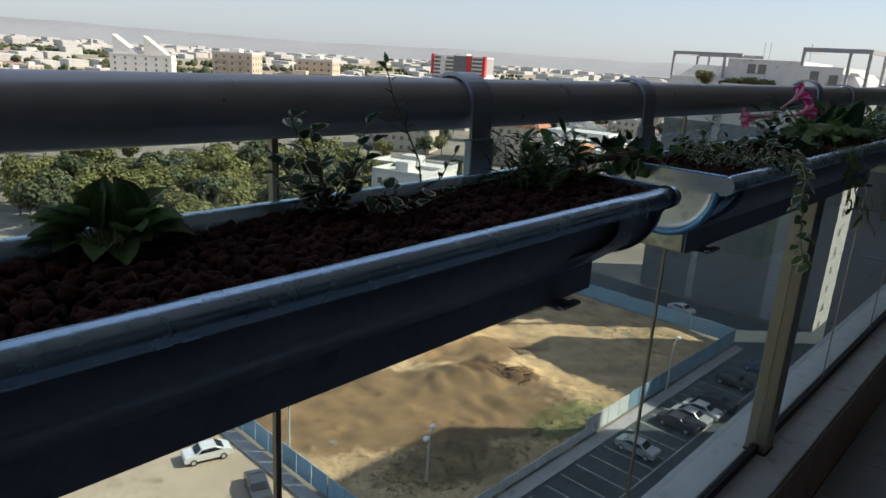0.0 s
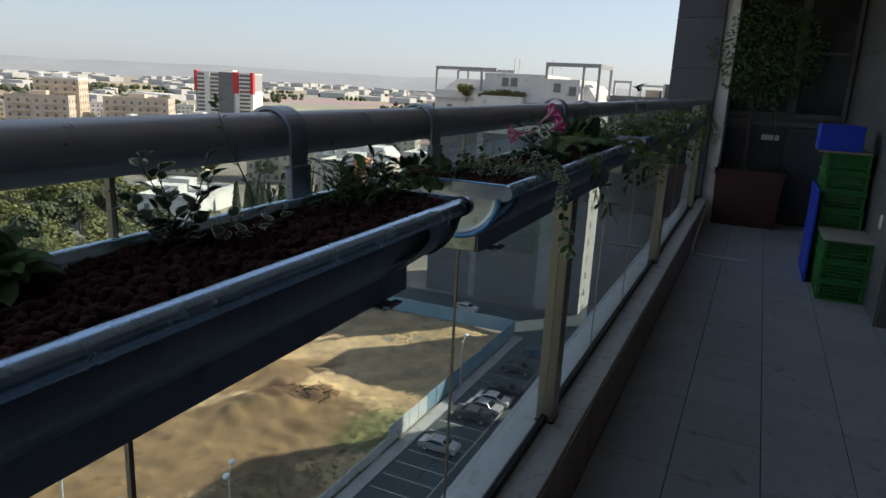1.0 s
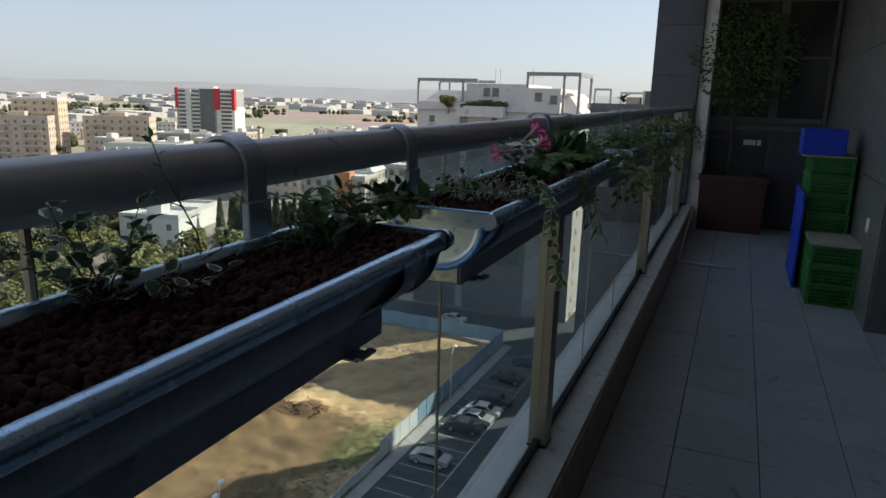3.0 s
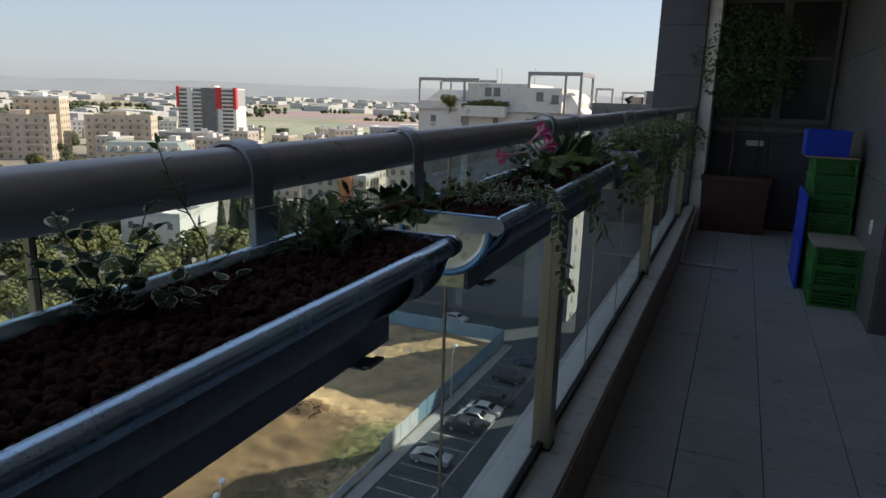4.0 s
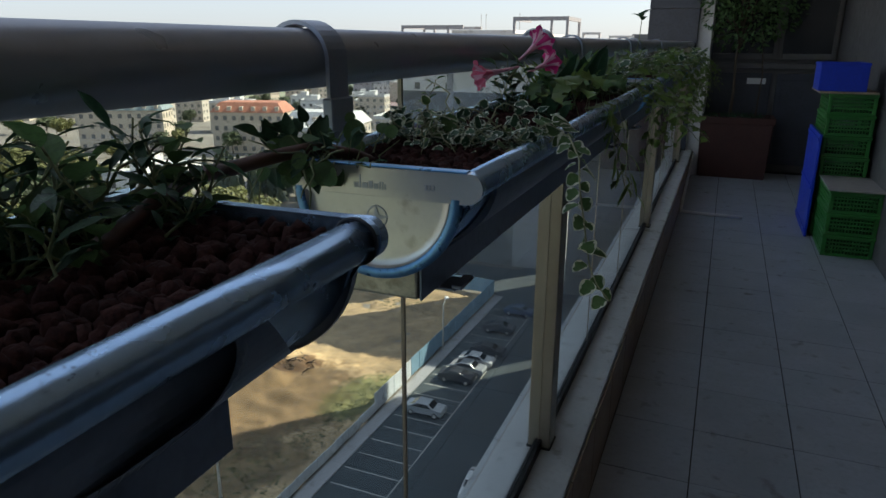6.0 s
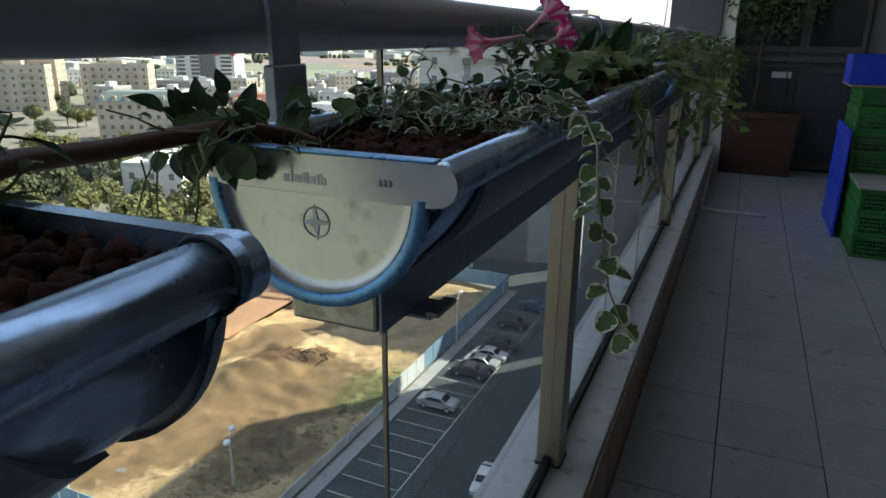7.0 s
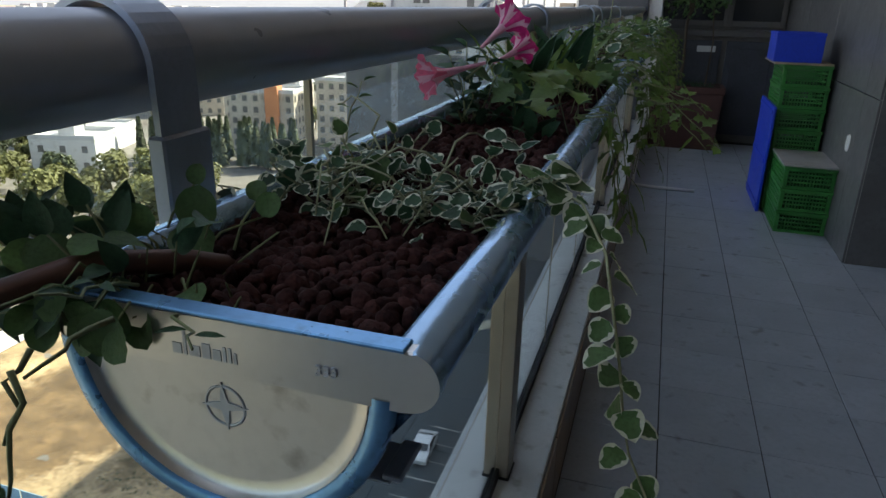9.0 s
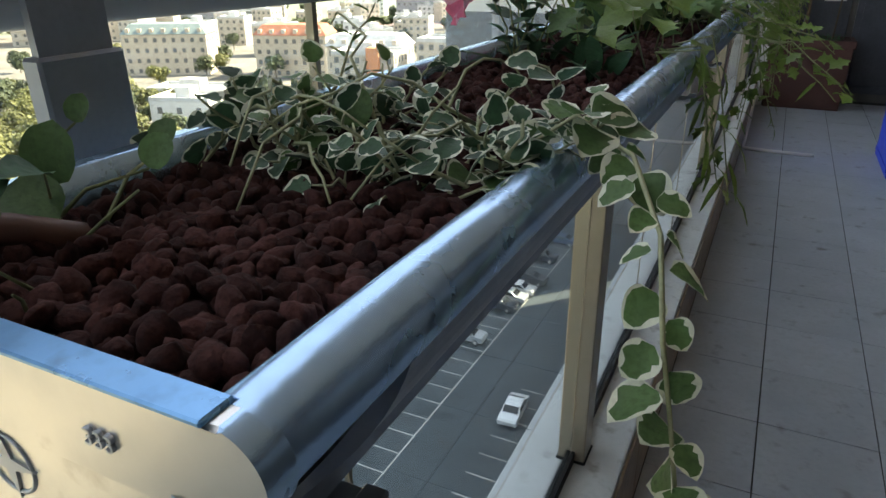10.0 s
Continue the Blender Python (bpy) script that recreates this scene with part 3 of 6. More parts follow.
for w, h in ((0.0045, 0.005), (0.0015, 0.012), (0.0055, 0.005), (0.004, 0.007), (0.004, 0.005), (0.0014, 0.007), (0.0014, 0.007), (0.0014, 0.005)):
    part("pressed_bar", boxes((xx, xx + w, -0.0006, 0.0004, 0, h)), M["emboss"], P2, at=pose(-0.002, -0.0034, -0.003))
    xx += w + 0.0012

# ---- things on the balcony floor ----


def crate(name, label, w, d, h, material, m, group):
    """An open plastic field crate: posts, rims and slotted sides."""
    c = thing(name, label, "crate", m, group)
    part("base", boxes((0, w, 0, d, 0.0, 0.012)), material, c)
    for x in (0, w - 0.03):
        for y in (0, d - 0.03):
            part("corner_post", boxes((x, x + 0.03, y, y + 0.03, 0.012, h - 0.022), bevel=0.004), material, c)
    part("rim", boxes((-0.006, w + 0.006, -0.006, 0.016, h - 0.022, h), (-0.006, w + 0.006, d - 0.016, d + 0.006, h - 0.022, h), (-0.006, 0.016, 0.016, d - 0.016, h - 0.022, h), (w - 0.016, w + 0.006, 0.016, d - 0.016, h - 0.022, h), bevel=0.003), material, c)
    z0, z1 = 0.012, h - 0.022

    def grid(length, flip):
        bm = bmesh.new()
        nx = max(5, int(length / 0.026))
        for k in range(1, nx):
            u = 0.03 + (length - 0.06) * k / nx
            box(bm, *((u - 0.004, u + 0.004, 0.004, 0.010) if not flip else (0.004, 0.010, u - 0.004, u + 0.004)), z0, z1)
        for zz in (0.03, 0.30, 0.52, 0.74, 0.95):
            zc = z0 + (z1 - z0) * zz
            s = (0.03, length - 0.03)
            box(bm, *((s[0], s[1], 0.002, 0.012) if not flip else (0.002, 0.012, s[0], s[1])), zc - 0.006, zc + 0.006)
        return bm
    gx, gy = finish(grid(w, False), material), finish(grid(d, True), material)
    part("side_grid", gx, None, c)
    part("side_grid", gx, None, c, at=pose(0, d - 0.014, 0))
    part("side_grid", gy, None, c)
    part("side_grid", gy, None, c, at=pose(w - 0.014, 0, 0))
    return c


GC = crate("green_crate", "green plastic slotted crate in a stack by the wall", 0.345, 0.58, 0.166, M["cgreen"], pose(1.235, 6.14, 0), "green crates")
for k in range(1, 3):
    copy_thing(GC, pose(1.235 + 0.002 * k, 6.14, 0.167 * k, 0, 0, 0.5 * k))
for k in range(7):
    copy_thing(GC, pose(1.215 - 0.003 * k + 0.004 * (k % 2), 6.765 + 0.004 * (k % 3), 0.1665 * k, 0, 0, 0.6 * ((k % 3) - 1)))
bd = thing("grey_board", "grey board lying on the low crate stack", "board", pose(1.22, 6.12, 0.5015))
part("sheet", boxes((0, 0.375, 0, 0.62, 0, 0.014), bevel=0.002), M["boardgrey"], bd)
bd = thing("plywood_board", "plywood board lying on the tall crate stack", "board", pose(1.125, 6.745, 1.1665))
part("sheet", boxes((0, 0.415, 0, 0.62, 0, 0.016), bevel=0.002), M["board"], bd)
BC = crate("blue_crate", "bright blue plastic crate on top of the stack", 0.335, 0.40, 0.22, M["cblue"], pose(1.115, 6.78, 1.1835), "blue crates")
part("side_wall", boxes((0.002, 0.333, -0.003, 0.002, 0.004, 0.198), (0.002, 0.333, 0.398, 0.403, 0.004, 0.198), (-0.003, 0.002, 0.002, 0.398, 0.004, 0.198), (0.333, 0.338, 0.002, 0.398, 0.004, 0.198)), M["cblue"], BC)
bt = thing("plastic_sheet", "tall blue plastic sheet standing beside the green crates", "sheet", pose(1.165, 6.66, 0))
part("panel", boxes((0, 0.022, 0, 0.80, 0.0, 0.85), bevel=0.004), M["cblue"], bt)
for z in (0.04, 0.40, 0.79):
    part("rib", boxes((-0.008, 0.0, 0.02, 0.78, z, z + 0.03), bevel=0.002), M["cblue"], bt)

pole = thing("white_trim_strip", "thin bent white plastic trim strip on the floor by the kerb", "strip")
bm = bmesh.new()
tube(bm, [(0.70, 7.10, 0.014), (0.30, 7.12, 0.014), (0.160, 7.13, 0.018), (0.156, 7.20, 0.026), (0.156, 8.1, 0.17), (0.156, 9.0, 0.29)], 0.014, 8)
part("strip", bm, M["whiteplastic"], pole, smooth=True)

pot = thing("square_pot", "large square terracotta pot standing at the balcony's end", "pot", pose(0.185, 9.17, 0))
bm = boxes((0, 0.80, 0, 0.50, 0.0, 0.70), bevel=0.012, seg=2)
for v in bm.verts:
    f = 0.93 + 0.07 * v.co.z / 0.7
    v.co.x, v.co.y = 0.4 + (v.co.x - 0.4) * f, 0.25 + (v.co.y - 0.25) * f
part("body", bm, M["terracotta"], pot)
part("rim", boxes((-0.012, 0.812, -0.012, 0.03, 0.64, 0.715), (-0.012, 0.812, 0.47, 0.512, 0.64, 0.715), (-0.012, 0.03, 0.03, 0.47, 0.64, 0.715), (0.77, 0.812, 0.03, 0.47, 0.64, 0.715), bevel=0.004), M["terracotta"], pot)
part("soil", boxes((0.03, 0.77, 0.03, 0.47, 0.7, 0.708)), M["soil"], pot)
sheet = part("paper_notice", boxes((0.65, 0.86, Y1 - 0.0165, Y1 - 0.0145, 1.07, 1.14)), M["whiteplastic"])
tagged(sheet, "small white paper notice stuck on the dark panel", "notice")

# ---- outside: ground, lot, parking ----
GZ0 = -36.0
bm = bmesh.new()
rings = []
for r in (0.0, 60, 150, 400, 1000, 2200, 4800):
    rings.append([bm.verts.new((r * math.cos(2 * math.pi * k / 48) - 20, r * math.sin(2 * math.pi * k / 48) + 20, GZ0 - 0.25)) for k in range(48)] if r else [bm.verts.new((-20, 20, GZ0 - 0.25))])
for k in range(48):
    bm.faces.new((rings[0][0], rings[1][k], rings[1][(k + 1) % 48]))
for u, v in zip(rings[1:], rings[2:]):
    for k in range(48):
        bm.faces.new((u[k], v[k], v[(k + 1) % 48], u[(k + 1) % 48]))
ground = tagged(part("ground", bm, M["land"]), "dry open plain of fields reaching the horizon", "ground", kind="structure")

bm = bmesh.new()
bmesh.ops.create_grid(bm, x_segments=2, y_segments=2, size=1, matrix=Matrix.Translation((-150, 150, GZ0 - 0.12)) @ Matrix.Diagonal((210, 260, 1, 1)))
tagged(part("town_ground", bm, M["yard"]), "pale dusty town ground between buildings", "ground", kind="structure")

# the building site: uneven bare earth with heaps
bm = bmesh.new()
NX, NY = 90, 130
lot = []
for i in range(NX + 1):
    row = []
    for j in range(NY + 1):
        x, y = -73 + 42 * i / NX, 31.8 + 64.5 * j / NY
        h = 0.35 * noise.noise((x * 0.12, y * 0.12, 1)) + 0.22 * noise.noise((x * 0.5, y * 0.5, 4)) + 0.10 * noise.noise((x * 1.4, y * 1.4, 7))
        h += 1.3 * math.exp(-(((x + 48) / 4.5) ** 2 + ((y - 57) / 6) ** 2)) + 1.2 * math.exp(-(((x + 54) / 4) ** 2 + ((y - 66) / 3) ** 2))
        h += 0.7 * abs(noise.noise((x * 0.35, y * 0.35, 9))) * math.exp(-(((x + 47) / 9) ** 2 + ((y - 60) / 10) ** 2)) * 2
        row.append(bm.verts.new((x, y, GZ0 + 0.1 + h)))
    lot.append(row)
for i in range(NX):
    for j in range(NY):
        bm.faces.new((lot[i][j], lot[i + 1][j], lot[i + 1][j + 1], lot[i][j + 1]))
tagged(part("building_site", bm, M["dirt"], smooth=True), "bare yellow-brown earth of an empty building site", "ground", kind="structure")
bm = bmesh.new()
bmesh.ops.create_grid(bm, x_segments=12, y_segments=12, size=1, matrix=Matrix.Translation((-65, 78, GZ0 + 0.75)) @ Matrix.Diagonal((8, 16, 1, 1)))
for v in bm.verts:
    v.co.z += 0.4 * noise.noise((v.co.x * 0.2, v.co.y * 0.2, 3)) - 0.0022 * ((v.co.x + 65) ** 2 + 0.3 * (v.co.y - 78) ** 2) * 0.5
tagged(part("red_earth_heap", bm, M["reddirt"], smooth=True), "heap of reddish earth on the building site", "earth", kind="structure")

road = tagged(part("road", boxes((-30.6, -5.0, -40, 130, GZ0 - 0.4, GZ0 + 0.02), (-110, -30.6, 97.5, 110, GZ0 - 0.4, GZ0 + 0.02)), M["asphalt"]), "dark asphalt car park and access road", "road", kind="structure")
tagged(part("access_road", boxes((-80, -30.6, -40, 29.2, GZ0 - 0.4, GZ0 + 0.02)), M["dust"]), "pale dusty access road beside the site", "road", kind="structure")
pav = tagged(part("pavement", boxes((-30.6, -29.2, 31, 96, GZ0 + 0.021, GZ0 + 0.16), (-75, -30.6, 29.2, 30.6, GZ0 + 0.021, GZ0 + 0.16), bevel=0.03), M["grey"]), "pale raised pavement along the hoarding", "pavement", kind="structure")
marks = thing("parking_lines", "worn white parking bay lines on asphalt", "road marking", kind="structure")
line_mesh = finish(boxes((-28.9, -23.3, -0.06, 0.06, GZ0 + 0.021, GZ0 + 0.027)), M["line"])
for k in range(26):
    part("bay_line", line_mesh, None, marks, at=pose(0, 27 + 2.55 * k, 0))
part("edge_line", boxes((-23.3, -23.18, 22, 96, GZ0 + 0.0215, GZ0 + 0.0275)), M["line"], marks)
for k in range(10):
    part("bay_line", line_mesh, None, marks, at=pose(11.5, 30 + 2.55 * k, 0))


def hoarding(name, label, pts, step, height, material):
    """A site fence of upright sheets between posts along a chain of points."""
    f = thing(name, label, "fence", kind="structure")
    sheet_mesh = finish(boxes((0.03, step - 0.03, -0.03, 0.03, 0.05, height), (0, 0.03, -0.05, 0.05, 0, height + 0.05)), material)
    for a, b in zip(pts, pts[1:]):
        d = Vector(b) - Vector(a)
        n = max(1, int(d.length / step))
        ang = math.degrees(math.atan2(d.y, d.x))
        for k in range(n):
            q = Vector(a) + d * (k / n)
            part("sheet", sheet_mesh, None, f, at=pose(q.x, q.y, GZ0 + 0.15 + random.uniform(-0.05, 0.05), 0, random.uniform(-0.6, 0.6), ang))
    return f


hoarding("site_hoarding", "pale blue metal sheet hoarding round the site", [(-30.9, 66), (-30.9, 96.5), (-75, 96.5)], 2.2, 2.3, M["hoardblue"])
hoarding("site_hoarding", "white metal sheet hoarding beside the parking bays", [(-30.9, 57), (-30.9, 66)], 2.2, 2.2, M["hoard"])
hoarding("site_hoarding", "pale grey slatted fence beside the parking bays", [(-30.9, 31.5), (-30.9, 57)], 1.1, 1.1, M["hoard"])
hoarding("site_hoarding", "blue metal sheet hoarding along the access road", [(-66, 31), (-30.9, 31)], 2.2, 2.2, M["hoardblue"])
hoarding("site_fence", "white panel fence between building site and trees", [(-66, 31), (-67.2, 55), (-70.8, 55), (-72, 96)], 3.4, 2.4, M["hoard"])


def street_lamp(label, m, h, heads):
    s = thing("street_lamp", label, "street lamp", m)
    bm = bmesh.new()
    tube(bm, [(0, 0, 0), (0, 0, h)], 0.15, 10, 0.6)
    part("pole", bm, M["steel"], s)
    for sx in heads:
        bm = bmesh.new()
        tube(bm, [(0, 0, h - 0.15), (0.5 * sx, 0, h + 0.35), (0.9 * sx, 0, h + 0.5)], 0.05, 8)
        arm = part("arm", bm, M["steel"], s)
        bm = bmesh.new()
        bmesh.ops.create_uvsphere(bm, u_segments=12, v_segments=8, radius=0.5, matrix=Matrix.Translation((1.1 * sx, 0, h + 0.5)) @ Matrix.Diagonal((0.85, 0.6, 0.42, 1)))
        part("lamp_head", bm, M["lamp_glass"], arm, smooth=True)
    return s


street_lamp("tall grey street lamp with two white heads on the site", pose(-36.4, 39.2, GZ0, 0, 0, 120), 4.7, (1, -1))
street_lamp("thin pole standing on the bare earth", pose(-49, 32.8, GZ0, 0, 0, 0), 7.0, ())
street_lamp("street lamp beside the parked cars", pose(-30.2, 74, GZ0, 0, 0, 90), 6.5, (1,))


def car(label, paint, m):
    c = thing("car", label, "car", m, "parked cars")
    prof = [(-2.15, 0.35), (-2.2, 0.75), (-2.05, 0.95), (-1.1, 1.02), (-0.55, 1.42), (0.75, 1.45), (1.5, 1.05), (2.1, 0.98), (2.2, 0.6), (2.12, 0.3)]
    bm = bmesh.new()
    rings = []
    for x, f in ((-0.88, 0.0), (-0.82, 1.0), (0.82, 1.0), (0.88, 0.0)):
        rings.append([bm.verts.new((x * (1 - 0.16 * max(0, zz - 0.95) / 0.5), yy * (0.985 + 0.015 * f), 0.32 + (zz - 0.32) * (0.985 + 0.015 * f))) for yy, zz in prof])
    n = len(prof)
    for u, v in zip(rings, rings[1:]):
        for k in range(n):
            bm.faces.new((u[k], u[(k + 1) % n], v[(k + 1) % n], v[k]))
    bm.faces.new(rings[0][::-1])
    bm.faces.new(rings[-1])
    bmesh.ops.bevel(bm, geom=bm.edges[:], offset=0.03, segments=1, affect="EDGES")
    part("body", bm, CAR_PAINT[paint], c, smooth=False)
    for yy in (-1.35, 1.35):
        for x in (-0.8, 0.8):
            bm = bmesh.new()
            bmesh.ops.create_cone(bm, cap_ends=True, segments=18, radius1=0.32, radius2=0.32, depth=0.2, matrix=pose(x, yy, 0.32, 0, 90, 0))
            wheel = part("wheel", bm, M["rubber"], c)
            bm = bmesh.new()
            bmesh.ops.create_cone(bm, cap_ends=True, segments=14, radius1=0.2, radius2=0.18, depth=0.22, matrix=pose(x, yy, 0.32, 0, 90, 0))
            part("rim", bm, M["steel"], wheel)
    bm = bmesh.new()
    for a, b in (((-1.12, 1.04), (-0.6, 1.40)), ((0.80, 1.43), (1.46, 1.08))):
        s = 0.02 if a[0] > 0 else -0.02
        vs = [bm.verts.new((x, yy + s, zz + 0.035)) for x, (yy, zz) in ((-0.68, a), (0.68, a), (0.64, b), (-0.64, b))]
        bm.faces.new(vs)
    part("windscreen", bm, M["glass_dark"], c)
    for s in (-1, 1):
        bm = bmesh.new()
        vs = [bm.verts.new((s * (0.885 - 0.14 * (zz - 0.95) / 0.5), yy, zz)) for yy, zz in ((-0.95, 1.04), (1.3, 1.06), (0.7, 1.38), (-0.5, 1.38))]
        bm.faces.new(vs)
        part("side_window", bm, M["glass_dark"], c)
    for x in (-0.6, 0.6):
        part("headlight", boxes((x - 0.16, x + 0.16, 2.15, 2.21, 0.66, 0.80), bevel=0.02), M["lamp_glass"], c)
    return c


cars = {}
for label, paint, x, y, a in (
        ("dark parked hatchback in a sunlit bay", "dark", -25.6, 67.4, 91), ("silver parked saloon in a sunlit bay", "silver", -25.2, 69.9, 89),
        ("white parked saloon in a sunlit bay", "white", -25.0, 72.3, 90), ("dark parked car at the shadow's edge", "dark", -24.6, 75.6, 90),
        ("silver parked car in the shade", "silver", -26.0, 59.2, 91), ("dark parked car in the shade", "dark", -25.6, 83, 92),
        ("blue parked car in the shade", "blue", -24.8, 90, 88), ("white parked car on the far side of the lane", "white", -16.6, 48.8, 4),
        ("white car parked on the sunlit access road", "white", -52.7, 26.2, -14), ("dark car parked by the blue hoarding", "dark", -45, 27.0, 70),
        ("white car on the road behind the site", "white", -42, 103, 80)):
    if paint not in cars:
        cars[paint] = car(label, paint, pose(x, y, GZ0 + 0.02, 0, 0, a))
    else:
        tagged(copy_thing(cars[paint], pose(x, y, GZ0 + 0.02, 0, 0, a)), label)

# ---- buildings ----
win_meshes = {}


def window_mesh(w, h):
    key = (round(w, 2), round(h, 2))
    if key not in win_meshes:
        win_meshes[key] = finish(boxes((-w / 2, w / 2, -0.03, 0.10, 0, h), (-w / 2 - 0.08, w / 2 + 0.08, -0.12, 0.0, -0.12, 0.0)), M["dark_window"])
    return win_meshes[key]


def facade(b, w, d, z0, storeys, sh, bays, sides="sw", win=(1.2, 1.3), skip=()):
    """Windows on chosen sides of a block w by d, as parts. s: front, n: back, w and e: the ends."""
    me = window_mesh(*win)
    for side in sides:
        length = w if side in "sn" else d
        nb = max(1, round(bays * length / w))
        for s in range(storeys):
            for k in range(nb):
                if (side, k) in skip:
                    continue
                u = length * (k + 0.5) / nb
                zz = z0 + s * sh + 0.95
                at = {"s": pose(u, 0, zz), "n": pose(u, d, zz, 0, 0, 180), "w": pose(0, u, zz, 0, 0, -90), "e": pose(w, u, zz, 0, 0, 90)}[side]
                part("window", me, None, b, at=at)


def block(name, label, m, w, d, h, wall, storeys, bays, sides="sw", roof="flat", roofmat=None, balc=(), win=(1.2, 1.3), balcmat=None):
    """A building w by d by h, its corner at the pose m."""
    b = thing(name, label, "building", m)
    part("wall", boxes((0, w, 0, d, -0.3, h)), wall, b)
    sh = h / storeys
    facade(b, w, d, 0, storeys, sh, bays, sides, win)
    if roof == "flat":
        part("roof", boxes((-0.15, w + 0.15, -0.15, d + 0.15, h, h + 0.25), (0, w, 0, 0.25, h + 0.25, h + 1.0), (0, w, d - 0.25, d, h + 0.25, h + 1.0), (0, 0.25, 0.25, d - 0.25, h + 0.25, h + 1.0), (w - 0.25, w, 0.25, d - 0.25, h + 0.25, h + 1.0), (w * 0.35, w * 0.6, d * 0.3, d * 0.7, h + 0.25, h + 2.9)), roofmat or wall, b)
    else:
        bm = bmesh.new()
        rh = 2.6 if roof == "hip" else 3.4
        i = min(w, d) * (0.42 if roof == "hip" else 0.16)
        v = [bm.verts.new(c) for c in ((-0.5, -0.5, h), (w + 0.5, -0.5, h), (w + 0.5, d + 0.5, h), (-0.5, d + 0.5, h), (i, i, h + rh), (w - i, i, h + rh), (w - i, d - i, h + rh), (i, d - i, h + rh))]
        for f in ((0, 1, 2, 3), (0, 1, 5, 4), (1, 2, 6, 5), (2, 3, 7, 6), (3, 0, 4, 7), (4, 5, 6, 7)):
            bm.faces.new([v[k] for k in f])
        part("roof", bm, roofmat, b)
        if roof == "mansard":
            for k in range(max(2, int(w / 4))):
                u = w * (k + 0.5) / max(2, int(w / 4))
                part("dormer", boxes((u - 0.7, u + 0.7, 0.0, 2.2, h + 0.5, h + 2.0)), wall, b)
    for side, u0, u1 in balc:
        for s in range(1, storeys):
            zz = s * sh
            spec = {"s": (u0, u1, -1.5, 0), "w": (-1.5, 0, u0, u1), "e": (w, w + 1.5, u0, u1)}[side]
            x0, x1, y0, y1 = spec
            part("balcony", boxes((x0, x1, y0, y1, zz - 0.15, zz + 0.02), (x0, x1, y0, min(y1, y0 + 0.12), zz + 0.02, zz + 1.0) if side == "s" else ((x0, x0 + 0.12, y0, y1, zz + 0.02, zz + 1.0) if side == "w" else (x1 - 0.12, x1, y0, y1, zz + 0.02, zz + 1.0))), balcmat or wall, b)
    return b


# own building: storeys above and below; unseen wing beyond the fin added for shadows
own = thing("own_building", "apartment building that carries the balcony, with unseen walls added to cast shadows", "building", kind="structure")
part("wall", boxes((0.35, 25, 10.3, 95.5, GZ0, 20)), M["cladding"], own)
# thin unseen slab; the gap before it lets a sunlit strip onto the asphalt
part("wall", boxes((0.35, 1.2, 99.3, 128, GZ0, 0.5)), M["cladding"], own)
part("wall", boxes((0.0, 25, -30, 10.2, 3.25, 20)), M["cladding"], own)
part("wall", boxes((0.0, 25, -30, 10.2, GZ0, -0.35)), M["cladding"], own)
part("wall", boxes((2.5, 25, -30, 10.2, -0.35, 3.25)), M["cladding"], own)

# white tower with roof terraces
WT = pose(-54.3, 112, GZ0 - 0.9)
wb = block("white_tower", "white rendered apartment tower with pergola frames on its roof terraces", WT, 29.5, 18, 36.6, M["white"], 12, 5, "sew", roof="none", roofmat=M["paleroof"], win=(1.0, 1.0))
part("setback", boxes((9.2, 20.5, 0.5, 15, 36.6, 41.2), (20.6, 26.3, -0.8, 12, 36.6, 40.6), (20.6, 29.0, 2, 15, 36.6, 38.4)), M["white"], wb)
part("terrace_wall", boxes((0, 9.2, -0.2, 0.1, 36.6, 38.0), (8.5, 17.0, -2.0, 0.4, 35.6, 37.4)), M["white"], wb)
for spec in ((0, 0.35, -0.2, 0.15, 38, 41.5), (3.4, 3.75, 6, 6.35, 36.6, 41.5), (8.6, 8.95, -0.2, 0.15, 38, 41.5), (0, 0.35, 9, 9.35, 36.6, 41.5), (26.6, 26.95, -0.8, -0.45, 36.6, 42.6), (29.1, 29.5, -0.8, -0.4, 36.6, 42.6), (29.1, 29.5, 8, 8.4, 36.6, 42.6), (20.4, 20.8, -0.8, -0.4, 40.6, 42.6)):
    part("pergola_post", boxes(spec), M["grey"], wb)
for spec in ((0, 11.5, -0.2, 0.25, 41.5, 42.0), (0, 11.5, 9, 9.4, 41.5, 42.0), (0, 0.4, 0.25, 9, 41.5, 42.0), (20.4, 29.5, -0.8, -0.3, 42.6, 43.2), (29.0, 29.5, -0.3, 8.4, 42.6, 43.2), (20.4, 20.9, -0.3, 8.4, 42.6, 43.2)):
    part("pergola_beam", boxes(spec), M["grey"], wb)
me = window_mesh(1.2, 1.3)
for x, y, z in ((13, 0.5, 39.2), (14.6, 0.5, 39.2), (22.6, -0.8, 38.6), (25.2, -0.8, 38.2)):
    part("window", me, None, wb, at=pose(x, y, z))
for x in (12.5, 13.4, 19.5):
    bm = bmesh.new()
    tube(bm, [(x, 6, 41.2), (x, 6, 44.0)], 0.06, 6)
    part("antenna", bm, M["steel"], wb)
